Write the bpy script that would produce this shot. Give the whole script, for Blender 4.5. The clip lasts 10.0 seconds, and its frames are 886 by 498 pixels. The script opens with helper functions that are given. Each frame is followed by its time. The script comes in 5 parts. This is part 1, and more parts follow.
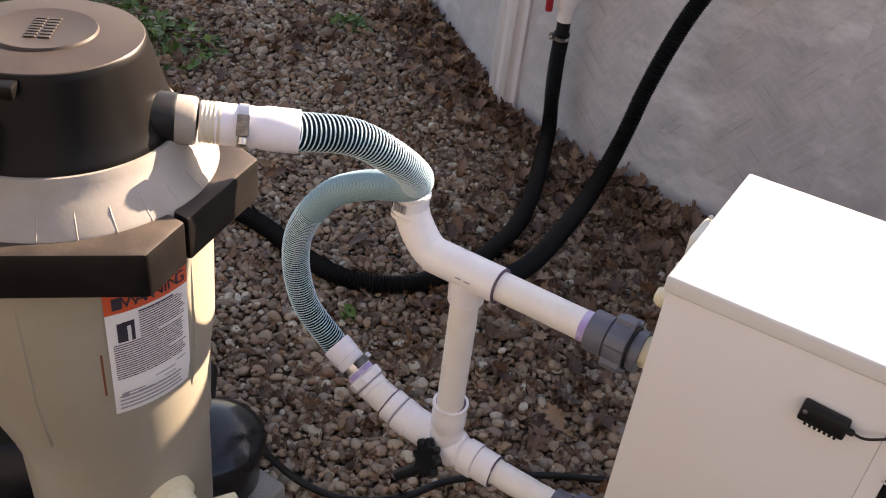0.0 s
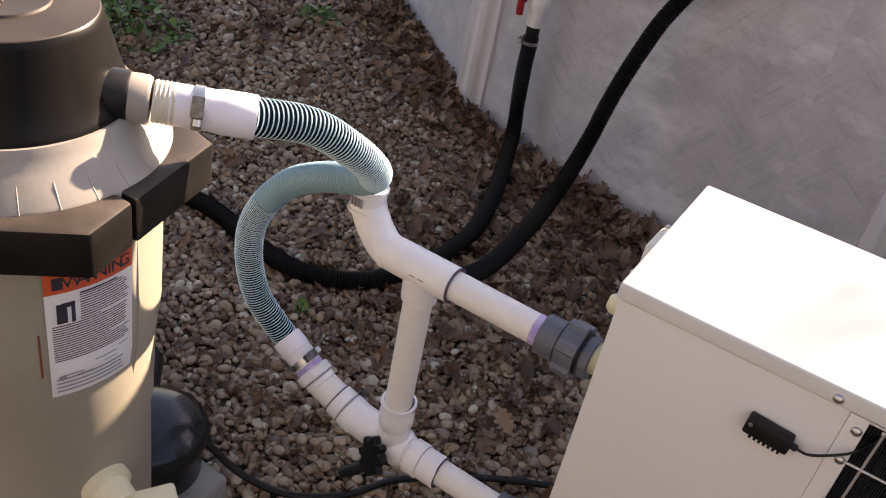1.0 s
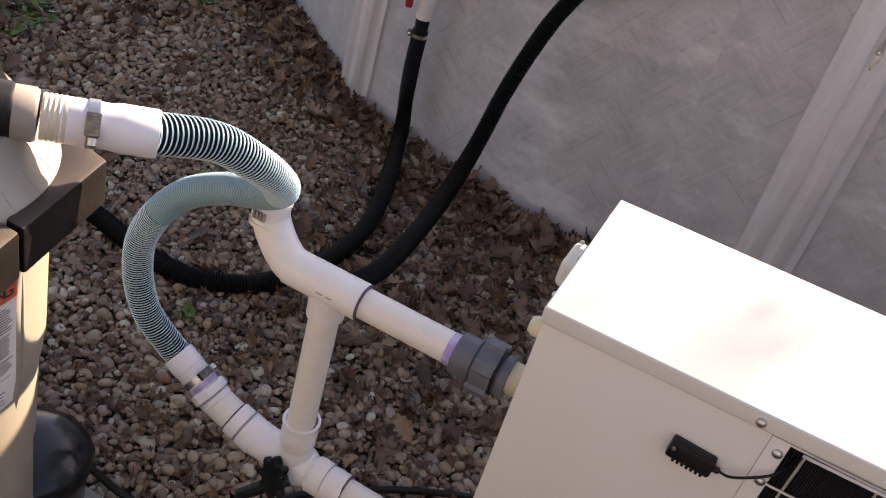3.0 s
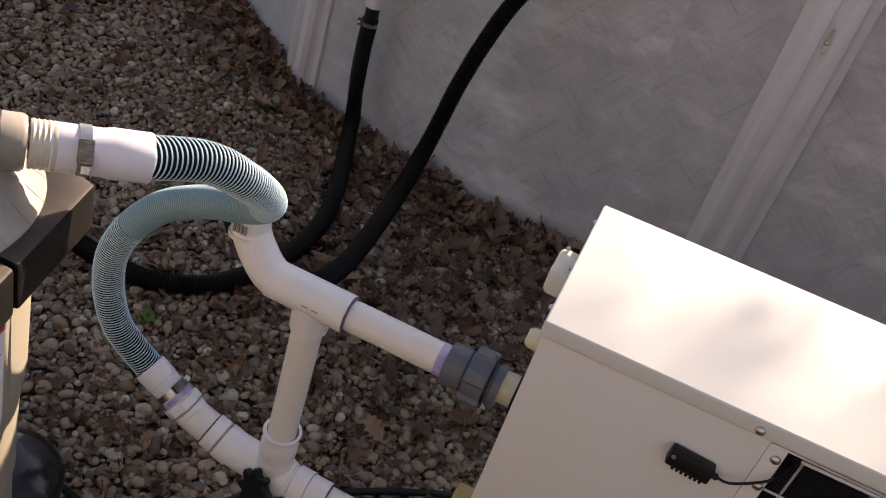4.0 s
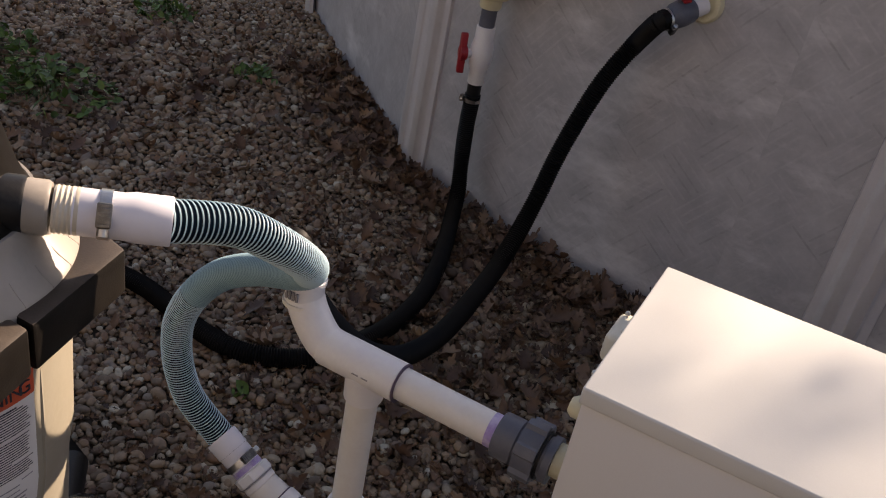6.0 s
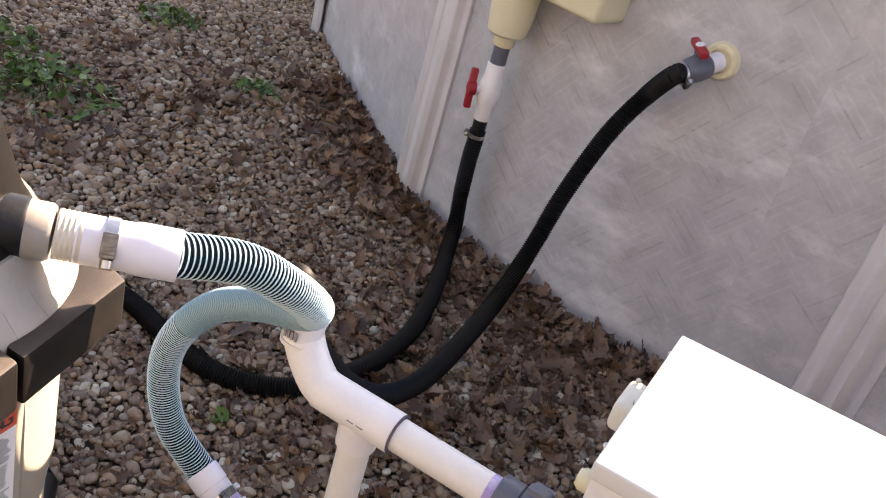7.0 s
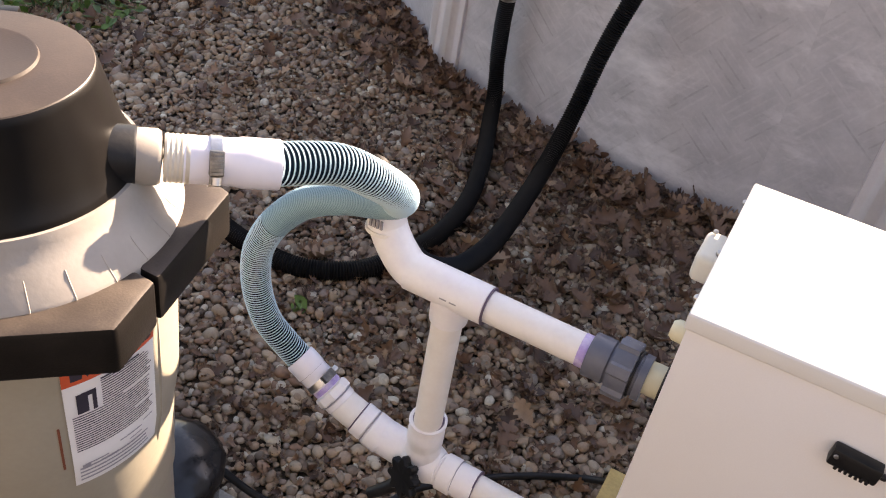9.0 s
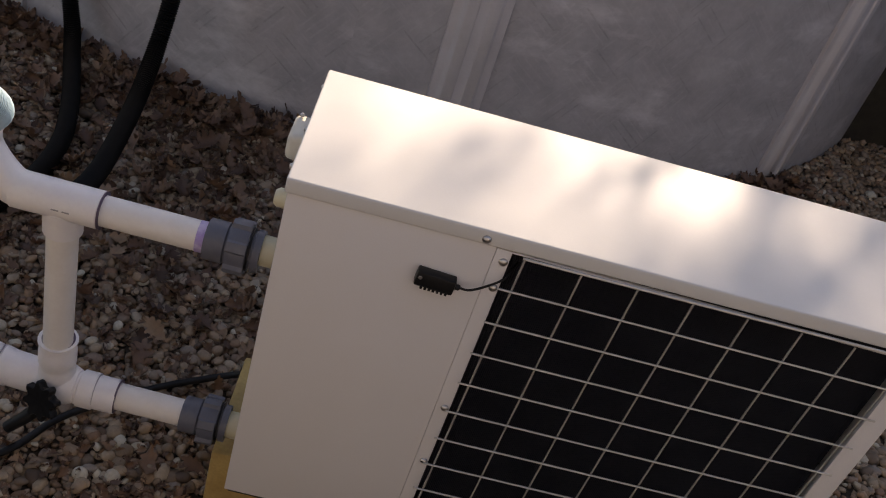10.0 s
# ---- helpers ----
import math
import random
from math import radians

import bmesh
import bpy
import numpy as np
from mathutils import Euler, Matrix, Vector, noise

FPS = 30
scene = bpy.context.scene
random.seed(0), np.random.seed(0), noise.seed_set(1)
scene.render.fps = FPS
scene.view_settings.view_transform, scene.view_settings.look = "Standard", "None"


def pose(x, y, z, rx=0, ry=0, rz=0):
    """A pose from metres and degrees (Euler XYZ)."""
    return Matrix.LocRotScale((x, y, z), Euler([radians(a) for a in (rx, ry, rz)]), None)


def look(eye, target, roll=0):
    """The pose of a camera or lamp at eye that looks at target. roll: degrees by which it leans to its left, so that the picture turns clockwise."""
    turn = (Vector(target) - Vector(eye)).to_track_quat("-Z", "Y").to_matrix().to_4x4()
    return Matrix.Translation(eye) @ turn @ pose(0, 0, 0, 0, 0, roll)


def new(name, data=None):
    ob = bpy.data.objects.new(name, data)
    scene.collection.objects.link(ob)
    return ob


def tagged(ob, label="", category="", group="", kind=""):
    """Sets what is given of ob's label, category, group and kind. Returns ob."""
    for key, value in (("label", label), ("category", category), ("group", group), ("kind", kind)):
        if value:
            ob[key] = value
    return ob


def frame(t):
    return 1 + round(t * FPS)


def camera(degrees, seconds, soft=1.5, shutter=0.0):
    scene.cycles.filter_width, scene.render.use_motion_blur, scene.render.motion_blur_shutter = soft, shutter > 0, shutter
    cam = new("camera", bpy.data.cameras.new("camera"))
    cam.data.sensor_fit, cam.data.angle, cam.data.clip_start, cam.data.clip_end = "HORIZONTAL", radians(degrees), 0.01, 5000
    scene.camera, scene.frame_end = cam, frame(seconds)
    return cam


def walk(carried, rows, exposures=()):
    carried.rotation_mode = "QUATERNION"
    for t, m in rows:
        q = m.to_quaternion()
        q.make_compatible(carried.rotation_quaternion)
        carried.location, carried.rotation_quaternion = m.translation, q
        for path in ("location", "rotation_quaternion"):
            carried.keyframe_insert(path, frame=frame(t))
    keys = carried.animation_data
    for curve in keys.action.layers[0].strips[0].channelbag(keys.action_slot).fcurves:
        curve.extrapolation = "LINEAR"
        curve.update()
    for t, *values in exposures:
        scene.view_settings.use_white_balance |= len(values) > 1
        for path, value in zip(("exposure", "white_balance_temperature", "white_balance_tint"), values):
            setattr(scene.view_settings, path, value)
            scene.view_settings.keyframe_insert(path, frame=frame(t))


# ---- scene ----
cam = camera(51.1, 10.0, soft=1.1)
PATH = [
    (0, (0.217, -0.965, 1.515), (-0.59, 0.463, 0.37), 7.1),
    (0.5, (0.228, -0.96, 1.503), (-0.52, 0.5, 0.358), 11.4),
    (1, (0.22, -0.951, 1.503), (-0.518, 0.523, 0.371), 11.6),
    (1.5, (0.216, -0.936, 1.496), (-0.599, 0.513, 0.383), 10.1),
    (2, (0.208, -0.933, 1.496), (-0.674, 0.46, 0.365), 9.4),
    (2.5, (0.205, -0.92, 1.491), (-0.436, 0.597, 0.355), 14.0),
    (3, (0.13, -0.917, 1.503), (-0.354, 0.674, 0.394), 16.7),
    (3.2, (0.105, -0.913, 1.51), (-0.332, 0.702, 0.415), 17.1),
    (4.5, (0.015, -0.927, 1.516), (-0.194, 0.72, 0.401), 20.9),
    (5, (0.071, -0.935, 1.516), (-0.001, 0.771, 0.475), 23.3),
    (5.5, (0.157, -0.884, 1.511), (-0.13, 0.786, 0.448), 18.1),
    (6, (0.156, -0.839, 1.506), (-0.523, 0.728, 0.465), 11.3),
    (6.2, (0.126, -0.828, 1.504), (-0.64, 0.718, 0.491), 10.6),
    (7.3, (0.073, -0.808, 1.502), (-0.562, 0.81, 0.513), 17.4),
    (7.5, (0.049, -0.806, 1.53), (-0.562, 0.77, 0.462), 14.7),
    (8, (0.021, -0.825, 1.538), (-0.653, 0.648, 0.365), 10.7),
    (8.5, (0.018, -0.844, 1.541), (-0.678, 0.592, 0.334), 8.9),
    (9, (0.037, -0.87, 1.53), (-0.557, 0.585, 0.293), 10.1),
    (9.5, (0.044, -0.931, 1.53), (-0.223, 0.632, 0.311), 14.1),
    (10, (0.094, -1.034, 1.542), (0.297, 0.589, 0.391), 19.2),
]
EXPOSURES = [(t, e, 7950, 23) for t, e in ((0.0, 2.22), (0.6, 2.08), (1.5, 2.05), (2.5, 2.15), (3.2, 1.82), (4.5, 1.27), (5.0, 0.95), (5.5, 0.72), (5.9, 0.95), (6.2, 1.42), (7.3, 2.72), (7.6, 2.64), (8.5, 2.56), (9.1, 2.47), (9.5, 2.02), (9.75, 1.62), (10.0, 1.22))]
walk(cam, [(t, look(eye, target, roll)) for t, eye, target, roll in PATH], EXPOSURES)

# ---- sky and sun ----
SUN_BEARING, SUN_HEIGHT = 73.0, 24.0
world = bpy.data.worlds.new("sky")
scene.world = world
world.use_nodes = True
wn = world.node_tree
sky = wn.nodes.new("ShaderNodeTexSky")
sky.sky_type, sky.sun_disc = "NISHITA", False
sky.sun_elevation, sky.sun_rotation = radians(SUN_HEIGHT), radians(90 - SUN_BEARING)
wn.links.new(sky.outputs[0], wn.nodes["Background"].inputs[0])
wn.nodes["Background"].inputs[1].default_value = 0.085
sun_data = bpy.data.lights.new("sun", "SUN")
sun_data.energy, sun_data.angle, sun_data.color = 5.0, radians(0.6), (1.0, 0.92, 0.78)
sun = new("sun", sun_data)
sun_way = Vector((math.cos(radians(SUN_BEARING)), math.sin(radians(SUN_BEARING)), math.tan(radians(SUN_HEIGHT))))
sun.matrix_world = look(sun_way * 20, (0, 0, 0))


# ---- materials ----
def nodes_of(name):
    m = bpy.data.materials.new(name)
    m.use_nodes = True
    nt = m.node_tree
    return m, nt, nt.nodes["Principled BSDF"]


def add(nt, kind, **inputs):
    n = nt.nodes.new(kind)
    for key, value in inputs.items():
        n.inputs[key.replace("_", " ")].default_value = value
    return n


def ramp_of(nt, stops):
    r = nt.nodes.new("ShaderNodeValToRGB")
    while len(r.color_ramp.elements) < len(stops):
        r.color_ramp.elements.new(0.5)
    for e, (at, c) in zip(r.color_ramp.elements, stops):
        e.position, e.color = at, (*c, 1)
    return r


def surface(name, col, rough=0.5, metal=0.0, wear=None, amount=0.35, coarse=9.0, fine=160.0, grain=0.12, bump=0.15, coat=0.0, ior=1.45):
    """Two scales of variation: a coarse stain towards wear, and a fine grain, with a little relief."""
    m, nt, b = nodes_of(name)
    wear = wear or tuple(c * 0.72 for c in col)
    co = nt.nodes.new("ShaderNodeTexCoord")
    n1 = add(nt, "ShaderNodeTexNoise", Scale=coarse, Detail=6.0, Roughness=0.62)
    n2 = add(nt, "ShaderNodeTexNoise", Scale=fine, Detail=3.0)
    for n in (n1, n2):
        nt.links.new(co.outputs["Object"], n.inputs["Vector"])
    r = ramp_of(nt, [(0.42, (0, 0, 0)), (0.72, (amount, amount, amount))])
    nt.links.new(n1.outputs[0], r.inputs[0])
    mix = nt.nodes.new("ShaderNodeMix")
    mix.data_type = "RGBA"
    mix.inputs[6].default_value, mix.inputs[7].default_value = (*col, 1), (*wear, 1)
    nt.links.new(r.outputs[0], mix.inputs[0])
    hsv = nt.nodes.new("ShaderNodeHueSaturation")
    val = add(nt, "ShaderNodeMapRange")
    val.inputs[3].default_value, val.inputs[4].default_value = 1 - grain, 1 + grain
    nt.links.new(n2.outputs[0], val.inputs[0])
    nt.links.new(val.outputs[0], hsv.inputs["Value"])
    nt.links.new(mix.outputs[2], hsv.inputs["Color"])
    nt.links.new(hsv.outputs[0], b.inputs["Base Color"])
    rr = add(nt, "ShaderNodeMapRange")
    rr.inputs[3].default_value, rr.inputs[4].default_value = max(rough - 0.08, 0.03), min(rough + 0.12, 1)
    nt.links.new(n1.outputs[0], rr.inputs[0])
    nt.links.new(rr.outputs[0], b.inputs["Roughness"])
    bp = add(nt, "ShaderNodeBump", Strength=bump, Distance=0.002)
    nt.links.new(n2.outputs[0], bp.inputs["Height"])
    nt.links.new(bp.outputs[0], b.inputs["Normal"])
    b.inputs["Metallic"].default_value, b.inputs["IOR"].default_value = metal, ior
    b.inputs["Coat Weight"].default_value = coat
    return m


def varied(name, stops, rough, per_island, fine=140.0, bump=0.3):
    """A colour for each piece out of a ramp, with grain on it."""
    m, nt, b = nodes_of(name)
    source = nt.nodes.new("ShaderNodeNewGeometry" if per_island else "ShaderNodeObjectInfo")
    r = ramp_of(nt, stops)
    nt.links.new(source.outputs["Random Per Island" if per_island else "Random"], r.inputs[0])
    co = nt.nodes.new("ShaderNodeTexCoord")
    n = add(nt, "ShaderNodeTexNoise", Scale=fine, Detail=5.0, Roughness=0.7)
    nt.links.new(co.outputs["Object"], n.inputs["Vector"])
    val = add(nt, "ShaderNodeMapRange")
    val.inputs[3].default_value, val.inputs[4].default_value = 0.6, 1.4
    nt.links.new(n.outputs[0], val.inputs[0])
    hsv = nt.nodes.new("ShaderNodeHueSaturation")
    nt.links.new(val.outputs[0], hsv.inputs["Value"])
    nt.links.new(r.outputs[0], hsv.inputs["Color"])
    nt.links.new(hsv.outputs[0], b.inputs["Base Color"])
    bp = add(nt, "ShaderNodeBump", Strength=bump, Distance=0.002)
    nt.links.new(n.outputs[0], bp.inputs["Height"])
    nt.links.new(bp.outputs[0], b.inputs["Normal"])
    b.inputs["Roughness"].default_value = rough
    return m


PVC = surface("white_pvc", (0.80, 0.77, 0.74), 0.35, wear=(0.66, 0.60, 0.52), amount=0.4, coarse=14, grain=0.04, bump=0.05)
PVC_FIT = surface("white_pvc_fitting", (0.82, 0.80, 0.80), 0.3, wear=(0.70, 0.64, 0.72), amount=0.35, coarse=22, grain=0.04, bump=0.05)
CUFF = surface("white_hose_cuff", (0.80, 0.78, 0.84), 0.38, wear=(0.70, 0.68, 0.74), amount=0.3, coarse=20, grain=0.03, bump=0.04)
PRIMER = surface("purple_primer", (0.40, 0.30, 0.62), 0.45, wear=(0.66, 0.60, 0.74), amount=0.9, coarse=60, grain=0.15)
JOINT = surface("dark_glue_joint", (0.10, 0.07, 0.11), 0.5)
UNION = surface("grey_pvc", (0.10, 0.108, 0.14), 0.35, wear=(0.17, 0.17, 0.19), amount=0.5, coarse=25, grain=0.06, bump=0.08)
CREAM = surface("cream_plastic", (0.72, 0.66, 0.46), 0.4, wear=(0.62, 0.54, 0.36), amount=0.4, grain=0.04, bump=0.05)
CAP_WHITE = surface("off_white_plastic", (0.74, 0.70, 0.60), 0.4, wear=(0.66, 0.61, 0.50), amount=0.4, grain=0.04, bump=0.05)
CLEAR = surface("milky_thread", (0.66, 0.60, 0.50), 0.2, wear=(0.5, 0.44, 0.34), amount=0.5, coarse=40)
STEEL = surface("stainless_steel", (0.62, 0.60, 0.58), 0.28, 1.0, wear=(0.35, 0.32, 0.3), amount=0.5, coarse=60)
DULL_STEEL = surface("dull_dark_steel", (0.16, 0.15, 0.14), 0.35, 1.0, wear=(0.4, 0.37, 0.33), amount=0.6, coarse=120)
BLACK_RUBBER = surface("black_corrugated_plastic", (0.006, 0.0057, 0.006), 0.5, wear=(0.014, 0.012, 0.011), amount=0.5, coarse=18, grain=0.2, ior=1.25)
BLACK = surface("black_plastic", (0.008, 0.008, 0.009), 0.4, wear=(0.02, 0.019, 0.018), amount=0.4, coarse=20, ior=1.34)
GLOSSY_BLACK = surface("glossy_black_plastic", (0.012, 0.012, 0.014), 0.16, wear=(0.05, 0.05, 0.05), amount=0.3, coarse=14)
DOME = surface("weathered_black_lid", (0.006, 0.0050, 0.0046), 0.32, wear=(0.012, 0.010, 0.008), amount=0.6, coarse=7, fine=420, grain=0.16, bump=0.03, ior=1.24)
# paler copies for weathered upward faces, with the sky's sheen in the colour
DOME_TOP = surface("weathered_black_sky_sheen", (0.040, 0.029, 0.023), 0.5, wear=(0.075, 0.056, 0.045), amount=0.7, coarse=9, fine=420, grain=0.2, bump=0.06, ior=1.40)
BAND_TOP = surface("weathered_brown_sky_sheen", (0.042, 0.032, 0.026), 0.5, wear=(0.09, 0.07, 0.055), amount=0.8, coarse=14, fine=420, grain=0.3, bump=0.10, ior=1.40)
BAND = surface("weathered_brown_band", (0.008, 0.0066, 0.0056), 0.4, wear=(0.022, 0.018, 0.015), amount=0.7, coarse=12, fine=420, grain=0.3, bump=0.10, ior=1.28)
TANK = surface("beige_tank_plastic", (0.34, 0.305, 0.24), 0.34, wear=(0.28, 0.24, 0.175), amount=0.45, coarse=6, grain=0.06, bump=0.06)
FLANGE = surface("beige_flange_plastic", (0.31, 0.28, 0.25), 0.36, wear=(0.24, 0.205, 0.17), amount=0.6, coarse=10, grain=0.08, bump=0.08)
CASE = surface("white_painted_sheet_metal", (0.75, 0.735, 0.725), 0.3, wear=(0.72, 0.69, 0.65), amount=0.35, coarse=5, fine=420, grain=0.03, bump=0.06, coat=0.3)
CASE_TOP = surface("white_painted_lid", (0.69, 0.685, 0.66), 0.40, wear=(0.61, 0.60, 0.565), amount=0.3, coarse=6, fine=500, grain=0.03, bump=0.04, ior=1.12)
WIRE = surface("galvanised_wire", (0.62, 0.60, 0.56), 0.35, 0.6, wear=(0.4, 0.36, 0.3), amount=0.5, coarse=40)
COIL = surface("dark_coil_fins", (0.022, 0.024, 0.034), 0.5, wear=(0.04, 0.042, 0.052), amount=0.6, coarse=30)
RED = surface("red_plastic", (0.36, 0.02, 0.03), 0.35, wear=(0.25, 0.02, 0.02), amount=0.4, coarse=40)
TIMBER = surface("yellow_pine", (0.50, 0.35, 0.13), 0.6, wear=(0.36, 0.23, 0.08), amount=0.7, coarse=16, grain=0.2, bump=0.3)
CONCRETE = surface("grey_concrete", (0.33, 0.32, 0.30), 0.85, wear=(0.24, 0.23, 0.21), amount=0.7, coarse=14, fine=220, grain=0.25, bump=0.5)
PAPER = surface("white_label_paper", (0.78, 0.76, 0.74), 0.45, wear=(0.70, 0.67, 0.62), amount=0.3, coarse=14, grain=0.03, bump=0.03)
LABEL_RED = surface("orange_red_print", (0.62, 0.10, 0.04), 0.45, wear=(0.5, 0.1, 0.05), amount=0.3, grain=0.05)
INK = surface("dark_print", (0.035, 0.03, 0.045), 0.5, grain=0.1)
GREY_INK = surface("grey_print", (0.30, 0.29, 0.32), 0.5, grain=0.1)
UPRIGHT = surface("lilac_white_upright", (0.60, 0.58, 0.60), 0.36, wear=(0.48, 0.45, 0.45), amount=0.5, coarse=6, grain=0.05, bump=0.08)
RAIL = surface("white_resin_rail", (0.72, 0.73, 0.74), 0.4, grain=0.04)
SOIL = surface("damp_brown_soil", (0.075, 0.053, 0.036), 0.9, wear=(0.12, 0.09, 0.065), amount=0.8, coarse=18, fine=120, grain=0.5, bump=1.0)
STONE_STOPS = [(0.0, (0.088, 0.054, 0.034)), (0.15, (0.30, 0.205, 0.130)), (0.28, (0.155, 0.108, 0.075)), (0.42, (0.385, 0.285, 0.185)), (0.55, (0.22, 0.118, 0.066)), (0.66, (0.265, 0.215, 0.172)), (0.78, (0.335, 0.208, 0.118)), (0.93, (0.400, 0.320, 0.230)), (1.0, (0.56, 0.50, 0.39))]
STONES = varied("river_gravel", STONE_STOPS, 0.62, True)
STONE = varied("river_pebble", STONE_STOPS, 0.62, False)
LEAF_STOPS = [(0.0, (0.065, 0.034, 0.022)), (0.3, (0.12, 0.062, 0.038)), (0.6, (0.175, 0.095, 0.055)), (0.85, (0.215, 0.122, 0.072)), (1.0, (0.32, 0.21, 0.13))]
LEAVES = varied("dry_oak_leaves", LEAF_STOPS, 0.6, True, 60)
LEAF = varied("dry_oak_leaf", LEAF_STOPS, 0.6, False, 60)
GREENS = varied("green_leaves", [(0.0, (0.035, 0.075, 0.012)), (0.5, (0.06, 0.13, 0.02)), (0.8, (0.10, 0.18, 0.03)), (1.0, (0.17, 0.24, 0.06))], 0.5, True, 60)
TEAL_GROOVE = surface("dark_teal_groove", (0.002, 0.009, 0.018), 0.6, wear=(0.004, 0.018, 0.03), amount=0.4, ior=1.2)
TEAL_BEND = surface("shaded_teal_bend_rib", (0.25, 0.40, 0.46), 0.4, grain=0.05)
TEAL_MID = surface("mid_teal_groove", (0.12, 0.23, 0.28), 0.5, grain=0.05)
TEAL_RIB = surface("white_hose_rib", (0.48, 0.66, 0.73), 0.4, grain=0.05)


def pool_wall_material():
    m, nt, b = nodes_of("embossed_pool_wall")
    uv = nt.nodes.new("ShaderNodeUVMap")
    mp = nt.nodes.new("ShaderNodeMapping")
    mp.inputs["Rotation"].default_value = (0, 0, radians(38))
    mp.inputs["Scale"].default_value = (7, 7, 7)
    nt.links.new(uv.outputs[0], mp.inputs[0])
    sep = nt.nodes.new("ShaderNodeSeparateXYZ")
    nt.links.new(mp.outputs[0], sep.inputs[0])

    def math_node(op, a, c=None):
        n = nt.nodes.new("ShaderNodeMath")
        n.operation = op
        for i, v in enumerate((a, c)):
            if v is None:
                continue
            if isinstance(v, (int, float)):
                n.inputs[i].default_value = v
            else:
                nt.links.new(v, n.inputs[i])
        return n.outputs[0]

    u, v = sep.outputs[0], sep.outputs[1]
    parity = math_node("FLOORED_MODULO", math_node("ADD", math_node("FLOOR", u), math_node("FLOOR", v)), 2)
    lines = []
    for w in (u, v):
        f = math_node("FRACT", math_node("MULTIPLY", w, 6.0))
        lines.append(math_node("LESS_THAN", math_node("ABSOLUTE", math_node("SUBTRACT", f, 0.5)), 0.12))
    pick = nt.nodes.new("ShaderNodeMix")
    nt.links.new(parity, pick.inputs[0])
    nt.links.new(lines[0], pick.inputs[2])
    nt.links.new(lines[1], pick.inputs[3])
    cells = nt.nodes.new("ShaderNodeCombineXYZ")
    stroke_u, stroke_v = math_node("FLOOR", math_node("MULTIPLY", u, 6.0)), math_node("FLOOR", math_node("MULTIPLY", v, 6.0))
    sel = nt.nodes.new("ShaderNodeMix")
    for k, socket_value in ((0, parity), (2, stroke_u), (3, stroke_v)):
        nt.links.new(socket_value, sel.inputs[k])
    nt.links.new(math_node("FLOOR", u), cells.inputs[0])
    nt.links.new(math_node("FLOOR", v), cells.inputs[1])
    nt.links.new(sel.outputs[0], cells.inputs[2])
    hashed = nt.nodes.new("ShaderNodeTexWhiteNoise")
    nt.links.new(cells.outputs[0], hashed.inputs["Vector"])
    kept = math_node("GREATER_THAN", hashed.outputs["Value"], 0.38)
    dark = math_node("LESS_THAN", hashed.outputs["Value"], 0.2)
    fade = add(nt, "ShaderNodeTexNoise", Scale=1.6, Detail=5.0, Roughness=0.65)
    nt.links.new(uv.outputs[0], fade.inputs["Vector"])
    fr = ramp_of(nt, [(0.36, (0.15, 0.15, 0.15)), (0.66, (1, 1, 1))])
    nt.links.new(fade.outputs[0], fr.inputs[0])
    broken = add(nt, "ShaderNodeTexNoise", Scale=34.0, Detail=4.0, Roughness=0.7)
    nt.links.new(uv.outputs[0], broken.inputs["Vector"])
    br = ramp_of(nt, [(0.36, (0, 0, 0)), (0.58, (1, 1, 1))])
    nt.links.new(broken.outputs[0], br.inputs[0])
    stroke = math_node("MULTIPLY", pick.outputs[0], math_node("MULTIPLY", fr.outputs[0], br.outputs[0]))
    line = math_node("MULTIPLY", stroke, kept)
    dark_line = math_node("MULTIPLY", stroke, dark)
    cloud = ramp_of(nt, [(0.32, (0.36, 0.352, 0.37)), (0.52, (0.445, 0.436, 0.456)), (0.72, (0.545, 0.535, 0.55))])
    tone = add(nt, "ShaderNodeTexNoise", Scale=7.0, Detail=8.0, Roughness=0.72)
    nt.links.new(uv.outputs[0], tone.inputs["Vector"])
    nt.links.new(tone.outputs[0], cloud.inputs[0])
    mix = nt.nodes.new("ShaderNodeMix")
    mix.data_type = "RGBA"
    mix.inputs[7].default_value = (0.64, 0.62, 0.63, 1)
    nt.links.new(math_node("MULTIPLY", line, 0.3), mix.inputs[0])
    nt.links.new(cloud.outputs[0], mix.inputs[6])
    mix_dark = nt.nodes.new("ShaderNodeMix")
    mix_dark.data_type = "RGBA"
    mix_dark.inputs[7].default_value = (0.17, 0.155, 0.16, 1)
    nt.links.new(math_node("MULTIPLY", dark_line, 0.5), mix_dark.inputs[0])
    nt.links.new(mix.outputs[2], mix_dark.inputs[6])
    # patches of reflected sunlight painted pale into the wall colour, wider than high
    spread = nt.nodes.new("ShaderNodeMapping")
    spread.inputs["Scale"].default_value = (1.5, 3.4, 1)
    nt.links.new(uv.outputs[0], spread.inputs[0])
    sun_patch = add(nt, "ShaderNodeTexNoise", Scale=1.5, Detail=9.0, Roughness=0.66)
    nt.links.new(spread.outputs[0], sun_patch.inputs["Vector"])
    sun_patch_ramp = ramp_of(nt, [(0.53, (0, 0, 0)), (0.70, (1, 1, 1))])
    nt.links.new(sun_patch.outputs[0], sun_patch_ramp.inputs[0])
    mix_sun_patch = nt.nodes.new("ShaderNodeMix")
    mix_sun_patch.data_type = "RGBA"
    mix_sun_patch.inputs[7].default_value = (0.80, 0.78, 0.80, 1)
    nt.links.new(math_node("MULTIPLY", sun_patch_ramp.outputs[0], 0.65), mix_sun_patch.inputs[0])
    nt.links.new(mix_dark.outputs[2], mix_sun_patch.inputs[6])
    nt.links.new(mix_sun_patch.outputs[2], b.inputs["Base Color"])
